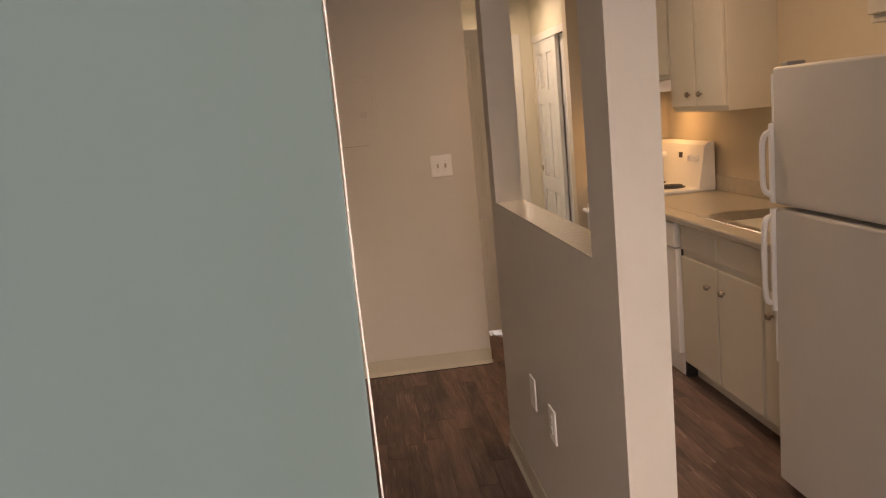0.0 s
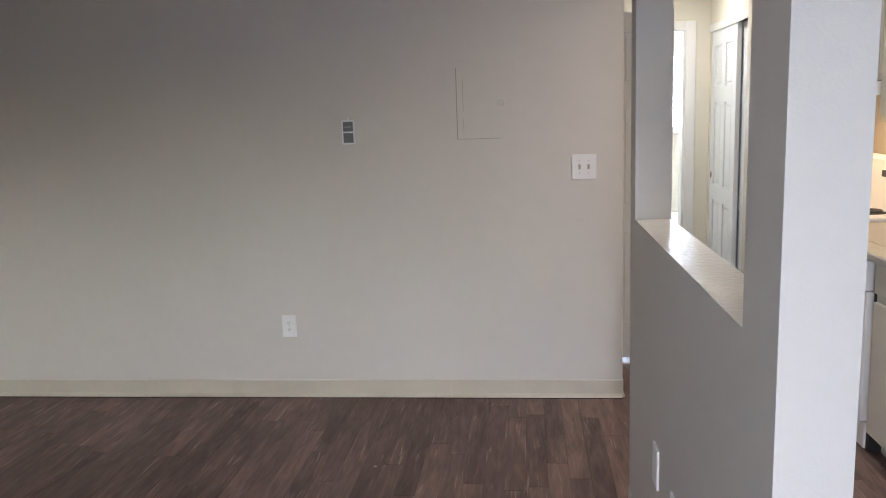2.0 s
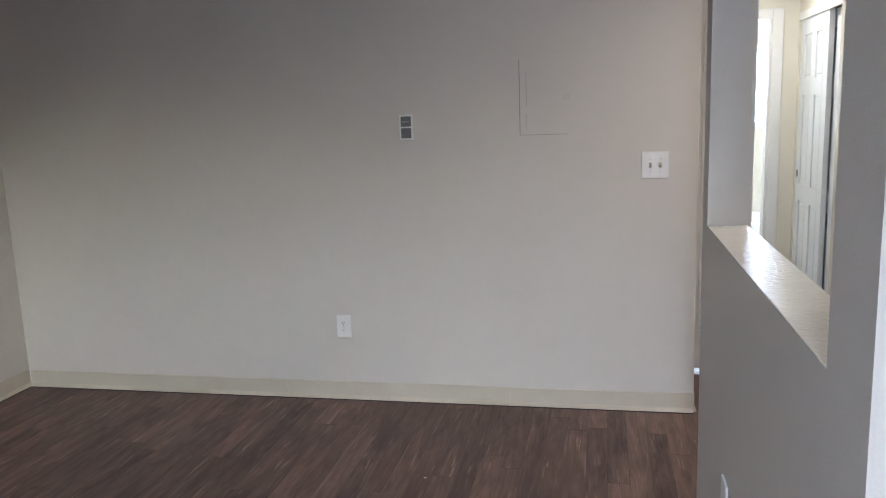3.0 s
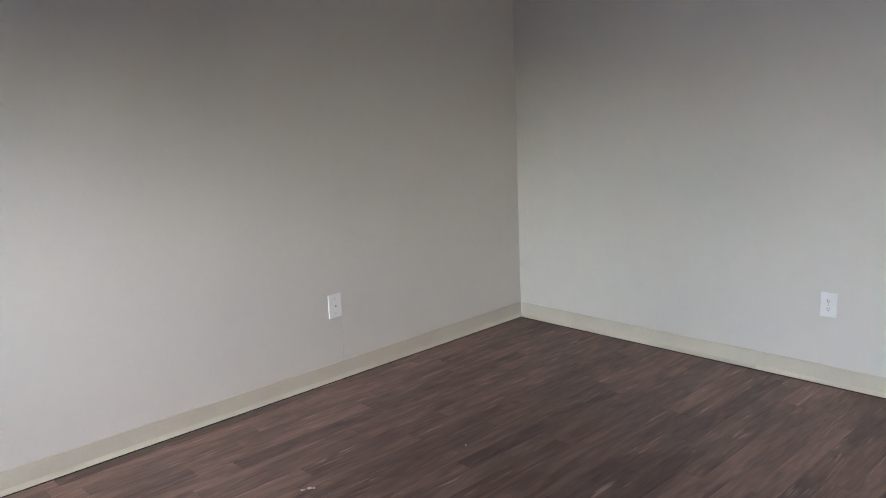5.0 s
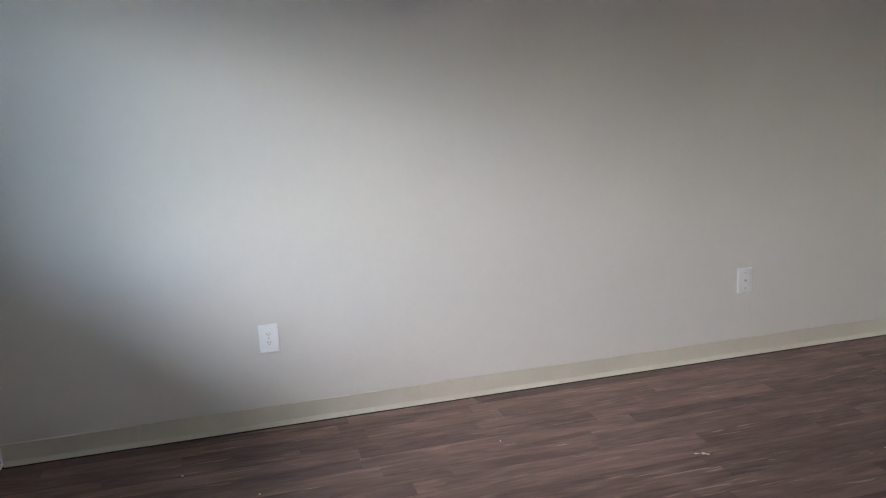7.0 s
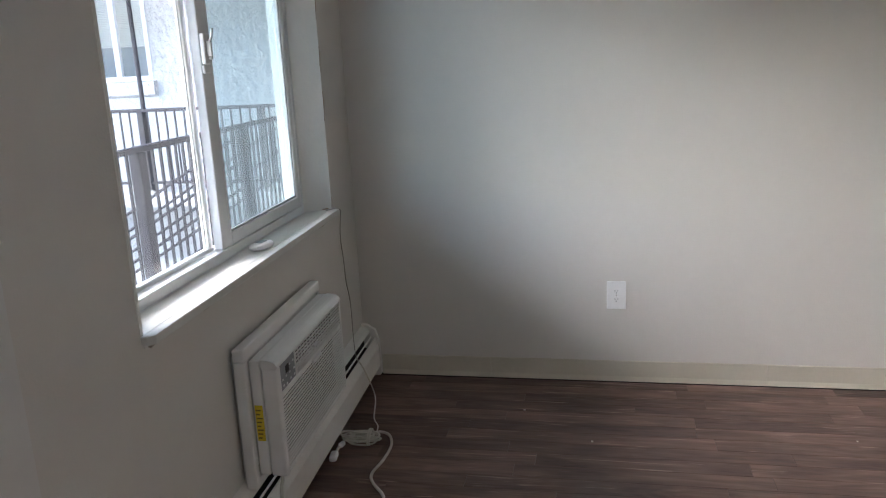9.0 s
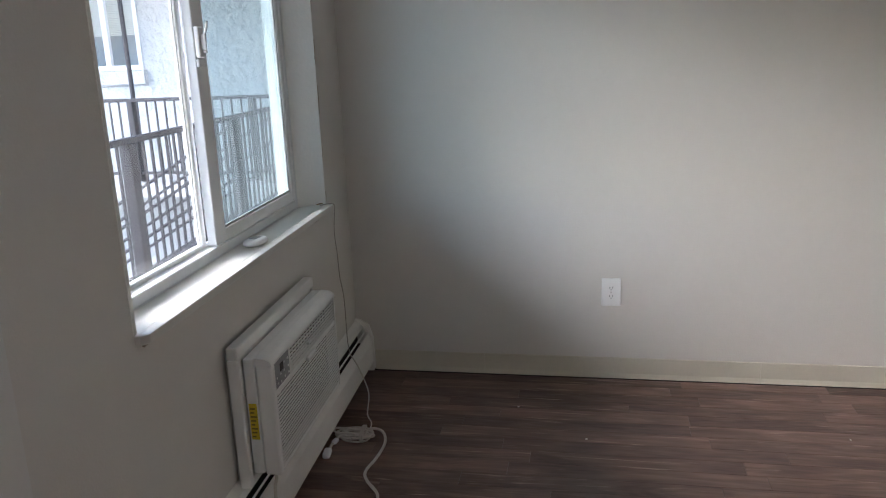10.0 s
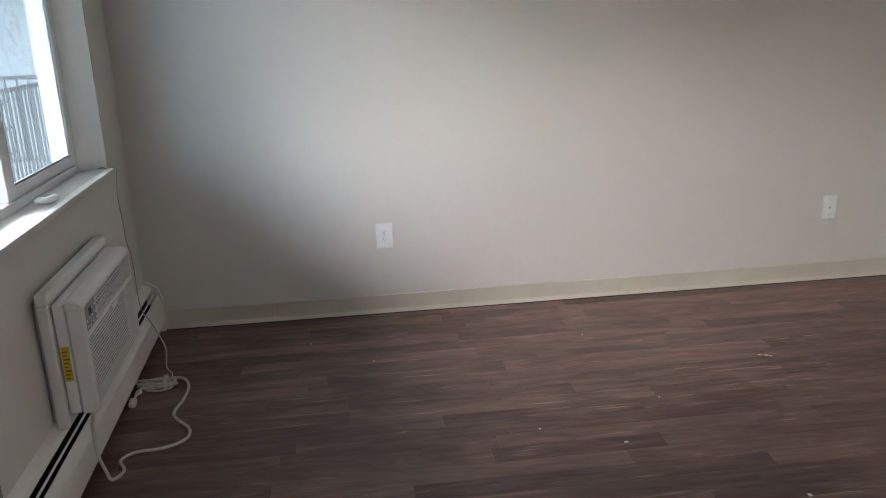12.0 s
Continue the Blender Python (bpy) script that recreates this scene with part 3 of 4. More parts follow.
b = B(); prism(b, [(0.146, 0.194), (0.150, 0.197), (0.166, 0.150), (0.168, 0.05), (0.160, 0.045), (0.160, 0.147)], "x", HU0 + 0.02, HU1)
part("front_panel", b, RADW, ht)
b = B(); prism(b, [(0.129, 0.203), (0.134, 0.198), (0.136, 0.200), (0.131, 0.205)], "x", HU0 + 0.03, HU1)
part("damper", b, RADW, ht)
b = B()
for k in range(int((HU1 - HU0 - 0.2) / 0.012)):
    u = HU0 + 0.12 + k * 0.012
    box(b, u, u + 0.001, 0.094, 0.148, 0.08, 0.18)
cyl(b, (HU0 + 0.05, 0.12, 0.13), (HU1, 0.12, 0.13), 0.012, n=10)
part("fin_element", b, FIN, ht)
# black sheet before the white back plate: shade of the slot as colour
b = B(); box(b, HU0 + 0.02, HU1, VW + 0.005, VW + 0.009, 0.03, 0.232)
part("slot_shade", b, DARK, ht)
b = B(); prism(b, [(VW, 0.0), (VW, 0.262), (0.108, 0.261), (0.124, 0.252), (0.152, 0.233), (0.1705, 0.170), (0.1715, 0.012), (0.166, 0.0)], "x", HU0, HU0 + 0.022)
part("end_cap", b, RADW, ht)

# ---- cords and small things by the window ----
def W(u, v, z):
    p = WIN @ Vector((u, v, z))
    return (p.x, p.y, p.z)


def S(u, v, z):
    """A place on the sill or the air conditioner."""
    p = WINK @ Vector((u, v, z))
    return (p.x, p.y, p.z)


cord = thing("power_cord", ID, "thick cream power cord looping from the air conditioner over the floor", "power cord")
b = B()
tube(b, [W(1.44, 0.190, 0.285), W(1.445, 0.196, 0.25), W(1.45, 0.190, 0.21), W(1.46, 0.195, 0.12), W(1.44, 0.205, 0.04), (1.435, 0.285, 0.008), (1.38, 0.31, 0.007), (1.31, 0.28, 0.007), (1.26, 0.32, 0.007),
         (1.245, 0.42, 0.007), (1.19, 0.485, 0.007), (1.11, 0.48, 0.007), (1.03, 0.42, 0.007), (0.965, 0.395, 0.007), (0.86, 0.41, 0.007), (0.745, 0.412, 0.007),
         (0.665, 0.385, 0.009), (0.645, 0.345, 0.014), (0.665, 0.30, 0.016)], 0.0058, 8, 6)
part("lead", b, CORD, cord)
# hank of cord: long flat loops bound in the middle
random.seed(21)
for k in range(7):
    f = k / 6
    cx, cy, hx, hy = 0.700 + 0.010 * math.sin(k * 2.1), 0.272 + 0.006 * math.cos(k * 1.3), 0.024 + 0.020 * f, 0.080 - 0.018 * (k % 3)
    pts = []
    for j in range(15):
        q = 2 * math.pi * j / 14
        pinch = 0.55 + 0.45 * abs(math.sin(q)) if k % 2 else 1.0
        pts.append((cx + hx * math.cos(q) * pinch + 0.25 * hy * math.sin(q) * (-1) ** k * 0.3, cy + hy * math.sin(q), 0.007 + 0.006 * (k % 4) + 0.008 * math.sin(q + k)))
    b = B(); tube(b, [(x, y, max(0.0045, z)) for x, y, z in pts], 0.0042, 6, 4)
    part("cord_loop", b, CORD, cord)
b = B()
for dy in (0.0, 0.009):
    tube(b, [(0.650, 0.300 + dy, 0.006), (0.660, 0.302 + dy, 0.034), (0.700, 0.306 + dy, 0.040), (0.742, 0.310 + dy, 0.032), (0.750, 0.312 + dy, 0.006)], 0.0042, 6, 4)
part("tie", b, CORD, cord)
b = B(); box(b, -0.028, 0.028, -0.015, 0.015, 0, 0.024, 0.008, 3)
plug = part("plug", b, WHITE, cord, "white moulded plug")
plug.matrix_local = pose(0.865, 0.212, 0.003, 0, 0, 8)
b = B(); box(b, -0.026, 0.022, -0.010, 0.010, 0.004, 0.022, 0.006, 3)
pl2 = part("plug_body", b, WHITE, cord)
pl2.matrix_local = pose(0.775, 0.214, 0.004, 0, -14, 4)
b = B(); tube(b, [(0.835, 0.212, 0.016), (0.805, 0.210, 0.018), (0.795, 0.212, 0.017)], 0.006, 8, 4); tube(b, [(0.755, 0.215, 0.020), (0.70, 0.222, 0.016), (0.655, 0.235, 0.012), (0.650, 0.262, 0.012)], 0.0050, 8, 4)
part("lead", b, CORD, cord)

cab2 = thing("thin_cable", ID, "thin grey-white cable hanging from the sill over the heater end", "cable")
b = B()
tube(b, [S(0.14, -0.01, 0.853), S(0.10, 0.02, 0.853), S(0.073, 0.038, 0.842), S(0.055, 0.030, 0.80), S(0.02, 0.012, 0.70), S(-0.01, 0.010, 0.58), S(-0.015, 0.012, 0.47), S(0.0, 0.03, 0.36), W(0.29, 0.118, 0.262), W(0.36, 0.146, 0.215)], 0.0017, 6, 6)
part("upper_run", b, CABLE, cab2)
b = B()
tube(b, [W(0.36, 0.146, 0.215), W(0.37, 0.168, 0.190), W(0.38, 0.195, 0.14), W(0.42, 0.235, 0.06), (0.50, 0.27, 0.006), (0.58, 0.31, 0.006), (0.66, 0.32, 0.012), (0.71, 0.30, 0.022)], 0.003, 6, 6)
part("lower_run", b, CORD, cab2)

puck = thing("sensor_puck", ID @ Matrix.Translation(S(0.865, -0.035, 0.8505)) @ pose(0, 0, 0, 0, 0, -12), "small white oval plastic sensor lying on the sill", "sensor")
b = B()
bmesh.ops.create_uvsphere(b, u_segments=24, v_segments=12, radius=1.0)
for v in b.verts:
    v.co = Vector((v.co.x * 0.055, v.co.y * 0.032, (0.012 + v.co.z * 0.012) if v.co.z < 0 else 0.012 + 0.014 * (1 - (1 - min(1, v.co.z)) ** 2)))
for f in b.faces:
    f.smooth = True
part("shell", b, WHITE, puck)
b = B(); box(b, -0.02, 0.02, -0.012, 0.012, 0.0255, 0.0275, 0.0008, 1)
part("window", b, ACG, puck)


# ---- plates on the walls; local x across, z up, -y out of the wall ----
def plate(name, label, m, w, h, group="wall plates"):
    t = thing(name, m, label, "wall plate", group)
    b = B(); box(b, -w / 2, w / 2, -0.007, 0.0005, -h / 2, h / 2, 0.0035, 3)
    part("cover", b, WHITE, t)
    return t


def receptacle(t):
    for dz in (-0.0195, 0.0195):
        b = B()
        n = 20
        prof = [(max(-0.0135, min(0.0135, 0.0172 * math.cos(2 * math.pi * k / n))), dz + 0.0145 * math.sin(2 * math.pi * k / n)) for k in range(n)]
        prism(b, prof, "y", -0.0095, -0.0065)
        f = part("socket", b, WHITE, t)
        b = B()
        box(b, -0.0075, -0.005, -0.0099, -0.0094, dz - 0.002, dz + 0.006)
        box(b, 0.005, 0.007, -0.0099, -0.0094, dz - 0.001, dz + 0.006)
        cyl(b, (0, -0.0099, dz - 0.0075), (0, -0.0094, dz - 0.0075), 0.0024, n=8)
        part("slots", b, INK, f)
    b = B(); cyl(b, (0, -0.0082, 0), (0, -0.0068, 0), 0.003, n=10)
    part("screw", b, STEEL, t)
    return t


def on_west(y, z):
    return pose(0, y, z, 0, 0, 90)


def on_north(x, z):
    return pose(x, YF, z)


def on_partition(y, z):
    return pose(PX0, y, z, 0, 0, -90)


receptacle(plate("outlet", "white duplex outlet plate low on the wall", on_west(1.304, 0.42), 0.086, 0.132))
o2 = plate("cable_jack", "white cable jack plate low on the wall", on_west(3.738, 0.416), 0.084, 0.132)
b = B(); cyl(b, (0, -0.014, 0), (0, -0.007, 0), 0.0048, n=10)
part("jack", b, STEEL, o2)
for dz in (-0.042, 0.042):
    b = B(); cyl(b, (0, -0.0085, dz), (0, -0.0068, dz), 0.003, n=10)
    part("screw", b, STEEL, o2)
receptacle(plate("outlet", "white duplex outlet plate low on the far wall", on_north(1.987, 0.411), 0.080, 0.124))
receptacle(plate("outlet", "white duplex outlet plate on the half wall", on_partition(3.145, 0.465), 0.080, 0.124))
plate("blank_plate", "blank white cover plate on the half wall", on_partition(3.435, 0.478), 0.080, 0.124)
sw = plate("light_switch", "white double toggle switch plate at the hall corner", on_north(3.592, 1.24), 0.126, 0.128)
for dx in (-0.023, 0.023):
    b = B(); prism(b, [(-0.007, -0.012), (-0.007, 0.012), (-0.010, 0.010), (-0.018, 0.007), (-0.018, 0.000), (-0.010, -0.010)], "x", dx - 0.005, dx + 0.005)
    part("toggle", b, AGED, sw, "yellowed toggle")
    b = B(); box(b, dx - 0.0065, dx - 0.0052, -0.0075, -0.0068, -0.013, 0.013); box(b, dx + 0.0052, dx + 0.0065, -0.0075, -0.0068, -0.013, 0.013)
    part("toggle_slot", b, ACY, sw)
for dx in (-0.023, 0.023):
    for dz in (-0.03, 0.03):
        b = B(); cyl(b, (dx, -0.0085, dz), (dx, -0.0068, dz), 0.0028, n=10)
        part("screw", b, STEEL, sw)

th = thing("thermostat", on_north(2.381, 1.4545), "small wall thermostat with pale frame and two grey panels", "thermostat")
b = B(); box(b, -0.035, 0.035, -0.020, 0, -0.0625, 0.0625, 0.003, 2)
part("body", b, WHITE, th)
b = B(); box(b, -0.026, 0.026, -0.0215, -0.0195, 0.004, 0.054, 0.001, 1)
part("upper_panel", b, THG, th)
b = B(); box(b, -0.026, 0.026, -0.0215, -0.0195, -0.054, -0.004, 0.001, 1)
part("lower_panel", b, THG, th)
b = B(); box(b, -0.004, 0.004, -0.016, -0.006, 0.0625, 0.074, 0.0015, 1)
part("lever", b, WHITE, th)
b = B(); box(b, -0.020, 0.016, -0.0220, -0.0214, 0.026, 0.029)
part("scale_mark", b, ACY, th)

pn = thing("breaker_panel", on_north(3.10, 1.59), "breaker panel cover painted over in the wall colour", "electrical panel")
b = B()
box(b, -0.148, 0.15, -0.002, 0.0, -0.19, 0.20, 0.0009, 1)
part("cover", b, WALL, pn)
b = B(); box(b, -0.116, 0.126, -0.0035, -0.0015, -0.162, 0.172, 0.0009, 1)
part("door", b, WALL, pn)
b = B(); box(b, 0.060, 0.090, -0.0125, -0.003, -0.030, -0.000, 0.003, 2); box(b, 0.067, 0.083, -0.0145, -0.012, -0.020, -0.010, 0.001, 1)
part("latch", b, ACY, pn)
b = B(); box(b, -0.1515, -0.1480, -0.0022, 0.0, -0.191, 0.17)
part("paint_crack", b, CRACK, pn, "dark crack in the paint along the cover edge")
b = B(); box(b, -0.148, 0.08, -0.0022, 0.0, -0.1922, -0.1900)
part("paint_crack", b, CRACK, pn)
b = B(); box(b, -0.1175, -0.1160, -0.0030, -0.0015, -0.162, -0.09); box(b, -0.1178, -0.1160, -0.0030, -0.0015, -0.05, 0.11)
part("door_gap", b, CRACK, pn)

# cable raceway line under the jack
b = B(); box(b, 0, 0.0012, 3.775, 3.778, 0.101, 0.345)
setting("trim_wall_seam", b, WALL, "thin painted raised seam under the cable jack", "trim")

# floor crumbs
b = B()
random.seed(31)
spots = [(0.90, 2.89), (0.912, 2.93), (1.36, 1.78), (1.49, 2.06), (0.62, 1.2), (2.2, 3.9), (1.9, 2.5), (1.1, 3.6), (0.5, 2.2), (2.6, 4.4), (1.7, 3.1), (1.2, 2.3), (0.35, 0.9)]
for x, y in spots:
    for k in range(3 if y in (2.89, 2.93) else 1):
        r = random.uniform(0.0025, 0.006)
        xx, yy = x + random.uniform(-0.012, 0.012), y + random.uniform(-0.012, 0.012)
        box(b, xx - r * random.uniform(0.5, 1.6), xx + r, yy - r, yy + r * random.uniform(0.5, 2.2), 0.0002, 0.002)
crumbs = mesh_ob("floor_crumbs", b, CRUMB)
tagged(crumbs, "scattered pale paint crumbs on the floor", "debris", kind="stuff")


# ---- doors with panels ----
def panel_leaf(parent, w, h, t, y0=0.0):
    """A six-panel leaf; local x across from the hinge, faces at y0 and y0 + t."""
    b = B()
    rails = [(0.0, 0.22), (0.80, 0.92), (1.52, 1.63), (h - 0.11, h)]
    st = min(0.11, w * 0.16)
    box(b, 0, st, y0, y0 + t, 0, h, 0.002, 1)
    box(b, w - st, w, y0, y0 + t, 0, h, 0.002, 1)
    box(b, w / 2 - st / 2, w / 2 + st / 2, y0 + 0.001, y0 + t - 0.001, 0.22, h - 0.11)
    for z0, z1 in rails:
        box(b, st, w - st, y0, y0 + t, z0, z1)
    leaf = part("leaf", b, DOORW, parent)
    for x0, x1 in ((st, w / 2 - st / 2), (w / 2 + st / 2, w - st)):
        for z0, z1 in zip([r[1] for r in rails[:-1]], [r[0] for r in rails[1:]]):
            b = B()
            box(b, x0 - 0.001, x1 + 0.001, y0 + 0.011, y0 + t - 0.011, z0 - 0.001, z1 + 0.001)
            box(b, x0 + 0.022, x1 - 0.022, y0 + 0.005, y0 + t - 0.005, z0 + 0.022, z1 - 0.022, 0.005, 1)
            part("panel", b, DOORW, leaf)
    return leaf


hd = thing("door_2", pose(3.795, 5.875, 0.028, 0, 0, -4), "white panelled bifold hall door leaf standing open", "door", kind="structure")
panel_leaf(hd, 0.345, 2.03, 0.032)
b = B(); cyl(b, (0.30, 0.0, 0.96), (0.30, -0.02, 0.96), 0.008, n=12); cyl(b, (0.30, -0.018, 0.96), (0.30, -0.032, 0.96), 0.016, 0.012, n=16)
part("door_handle", b, BRASS, hd)
b = B()
box(b, 3.79, 3.803, 6.70, 6.755, 0, 2.11, 0.002, 1); box(b, 3.79, 3.803, 6.03, 6.07, 0, 2.11, 0.002, 1); box(b, 3.79, 3.803, 6.07, 6.70, 2.06, 2.11, 0.002, 1)
setting("door_frame_2", b, TRIMW, "white painted hall door casing", "door frame")
b = B()
box(b, 4.50, 4.575, 7.362, 7.38, 0, 2.14, 0.003, 1); box(b, 3.80, 3.86, 7.362, 7.38, 0, 2.14, 0.003, 1); box(b, 3.86, 4.50, 7.362, 7.38, 2.07, 2.14, 0.003, 1)
box(b, 4.485, 4.4995, 7.38, 7.48, 0, 2.07)
setting("door_frame_3", b, TRIMW, "white painted bathroom doorway casing", "door frame")
cl = thing("sliding_closet_door", pose(4.715, 7.35, 0.02, 0, 0, -90), "white six-panel sliding closet door half open", "closet door", "closet doors")
panel_leaf(cl, 0.70, 2.03, 0.032, -0.028)
b = B(); cyl(b, (0.05, -0.030, 0.98), (0.05, -0.026, 0.98), 0.026, n=18)
part("finger_pull", b, BRASS, cl, "dark round finger pull")
cl2 = thing("sliding_closet_door", pose(4.755, 7.12, 0.02, 0, 0, -90), "white sliding closet door behind its twin", "closet door", "closet doors")
panel_leaf(cl2, 0.58, 2.03, 0.032, -0.028)
b = B(); box(b, 4.672, 4.69, 6.34, 7.36, 2.045, 2.10, 0.002, 1); box(b, 4.668, 4.682, 6.29, 6.34, 0, 2.10, 0.002, 1)
setting("trim_closet", b, TRIMW, "white closet track valance and jamb", "trim")
b = B(); box(b, 5.2, 5.3, 6.3, 7.38, 0, H)
setting("wall_closet_back", b, CREAM, "plain closet back wall", "wall")

# bath: window, tub
bw = thing("window_2", ID, "small bright frosted bathroom window", "window", kind="structure")
b = B()
box(b, 4.08, 4.12, 9.02, 9.08, 1.28, 2.02, 0.003, 1); box(b, 4.78, 4.82, 9.02, 9.08, 1.28, 2.02, 0.003, 1); box(b, 4.12, 4.78, 9.02, 9.08, 1.98, 2.02, 0.003, 1); box(b, 4.12, 4.78, 9.02, 9.08, 1.28, 1.32, 0.003, 1)
part("window_frame", b, VINYL, bw)
b = B(); box(b, 4.05, 4.85, 8.96, 9.02, 1.255, 1.28, 0.004, 2)
part("window_sill", b, SILLM, bw)
b = B(); box(b, 4.118, 4.782, 9.048, 9.052, 1.318, 1.982)
g = part("pane", b, FROST, bw); g.visible_shadow = False
tb = thing("bathtub", ID, "white enamel bathtub under the bathroom window", "bathtub")
b = B()
box(b, 3.80, 5.30, 8.28, 8.34, 0.012, 0.50, 0.02, 3); box(b, 3.80, 5.30, 8.93, 8.99, 0.3, 0.50, 0.02, 3)
box(b, 3.80, 3.9, 8.34, 8.93, 0.1, 0.50, 0.02, 2); box(b, 5.2, 5.3, 8.34, 8.93, 0.1, 0.50, 0.02, 2); box(b, 3.9, 5.2, 8.34, 8.93, 0.05, 0.12, 0.02, 2)
part("shell", b, WHITE, tb)

# ---- kitchen ----
CX = 4.75   # front of the base cabinets


def knob(parent, x, y, z):
    b = B()
    cyl(b, (x, y, z), (x - 0.018, y, z), 0.006, n=10)
    cyl(b, (x - 0.016, y, z), (x - 0.030, y, z), 0.017, 0.012, n=16)
    return part("knob", b, BRASS, parent)


def base_unit(y0, y1, doors, drawers=True, label="cream painted base cabinet with drawer and door"):
    t = thing("base_cabinet", ID, label, "cabinet", "kitchen base cabinets")
    b = B(); box(b, CX + 0.02, XE, y0, y1, 0.09, 0.862); box(b, CX + 0.075, XE, y0, y1, 0.0, 0.09)
    part("body", b, CAB, t)
    n = doors
    w = (y1 - y0) / n
    for k in range(n):
        a, c = y0 + k * w + 0.012, y0 + (k + 1) * w - 0.012
        b = B(); box(b, CX, CX + 0.0195, a, c, 0.10, 0.685, 0.004, 2)
        d = part("door", b, CAB, t)
        knob(d, CX, c - 0.065 if k % 2 == 0 else a + 0.065, 0.585)
        b = B(); box(b, CX, CX + 0.0195, a, c, 0.722, 0.852, 0.004, 2)
        part("drawer", b, CAB, t)
    return t


base_unit(3.745, 4.60, 2)
base_unit(3.40, 3.743, 1)
dw = thing("dishwasher", ID, "white built-in dishwasher under the counter", "dishwasher")
b = B(); box(b, CX + 0.03, XE, 4.636, 5.20, 0.10, 0.862); part("tub", b, WHITE, dw)
b = B(); box(b, CX - 0.012, CX + 0.029, 4.63, 5.20, 0.13, 0.715, 0.006, 2); part("door", b, WHITE, dw)
b = B(); box(b, CX - 0.02, CX + 0.029, 4.63, 5.20, 0.72, 0.855, 0.006, 2); part("control_strip", b, WHITE, dw)
b = B(); box(b, CX + 0.01, CX + 0.03, 4.63, 5.20, 0.005, 0.125, 0.003, 1); part("kick_plate", b, WHITE, dw)
# gap filled with black, its shade painted rather than left open
b = B(); box(b, CX + 0.02, XE, 4.6005, 4.6295, 0.0, 0.862)
setting("trim_gap_shade", b, DARK, "black fill for the shade in the gap beside the dishwasher", "trim")
base_unit(5.205, 5.415, 1)

ct = thing("countertop", ID, "beige laminate worktop with a metal-edged front and backsplash", "countertop")
SX0, SX1, SY0, SY1 = 4.83, 5.22, 3.80, 4.50
b = B()
box(b, CX - 0.03, SX0, 3.385, 5.415, 0.863, 0.90, 0.006, 2)
box(b, SX1, XE, 3.385, 5.415, 0.863, 0.90)
box(b, SX0, SX1, 3.385, SY0, 0.863, 0.8995); box(b, SX0, SX1, SY1, 5.415, 0.863, 0.8995)
part("slab", b, COUNTER, ct)
b = B(); box(b, XE - 0.02, XE, 3.385, 5.415, 0.90, 1.0, 0.005, 2)
part("backsplash", b, COUNTER, ct)
b = B(); box(b, CX - 0.033, CX - 0.0295, 3.385, 5.415, 0.867, 0.893, 0.001, 1)
part("edge_band", b, EDGE, ct)
sk = thing("kitchen_sink", ID, "stainless steel sink set into the worktop", "sink")
b = B()
box(b, SX0 - 0.02, SX1 + 0.02, SY0 - 0.02, SY0 + 0.03, 0.8975, 0.905, 0.002, 1); box(b, SX0 - 0.02, SX1 + 0.02, SY1 - 0.03, SY1 + 0.02, 0.8975, 0.905, 0.002, 1)
box(b, SX0 - 0.02, SX0 + 0.03, SY0 + 0.03, SY1 - 0.03, 0.8975, 0.905, 0.002, 1); box(b, SX1 - 0.03, SX1 + 0.02, SY0 + 0.03, SY1 - 0.03, 0.8975, 0.905, 0.002, 1)
part("rim", b, STEEL, sk)
b = B()
x0, x1, y0, y1, zt, zb = SX0 + 0.03, SX1 - 0.03, SY0 + 0.03, SY1 - 0.03, 0.899, 0.74
t_ = [b.verts.new(p) for p in ((x0, y0, zt), (x1, y0, zt), (x1, y1, zt), (x0, y1, zt))]
l_ = [b.verts.new(p) for p in ((x0 + .03, y0 + .03, zb), (x1 - .03, y0 + .03, zb), (x1 - .03, y1 - .03, zb), (x0 + .03, y1 - .03, zb))]
b.faces.new(l_)
for i in range(4):
    b.faces.new((t_[i], l_[i], l_[(i + 1) % 4], t_[(i + 1) % 4]))
part("bowl", b, STEEL, sk)
b = B(); cyl(b, (5.25, 4.15, 0.90), (5.25, 4.15, 0.95), 0.025, n=16); tube(b, [(5.25, 4.15, 0.95), (5.24, 4.15, 1.10), (5.16, 4.15, 1.16), (5.06, 4.15, 1.12)], 0.010, 10, 5)
part("faucet", b, STEEL, sk)

fr = thing("refrigerator", ID, "white top-freezer refrigerator with moulded side handles", "refrigerator")
FX, FY0, FY1 = 4.60, 2.60, 3.365
b = B(); box(b, FX + 0.075, XE - 0.03, FY0, FY1, 0.03, 1.59, 0.006, 2); part("cabinet_body", b, FRIDGE, fr)
b = B(); box(b, FX, FX + 0.07, FY0 + 0.002, FY1 - 0.002, 1.105, 1.597, 0.012, 3); fz = part("freezer_door", b, FRIDGE, fr)
b = B(); box(b, FX, FX + 0.07, FY0 + 0.002, FY1 - 0.002, 0.03, 1.092, 0.012, 3); fd = part("fridge_door", b, FRIDGE, fr)
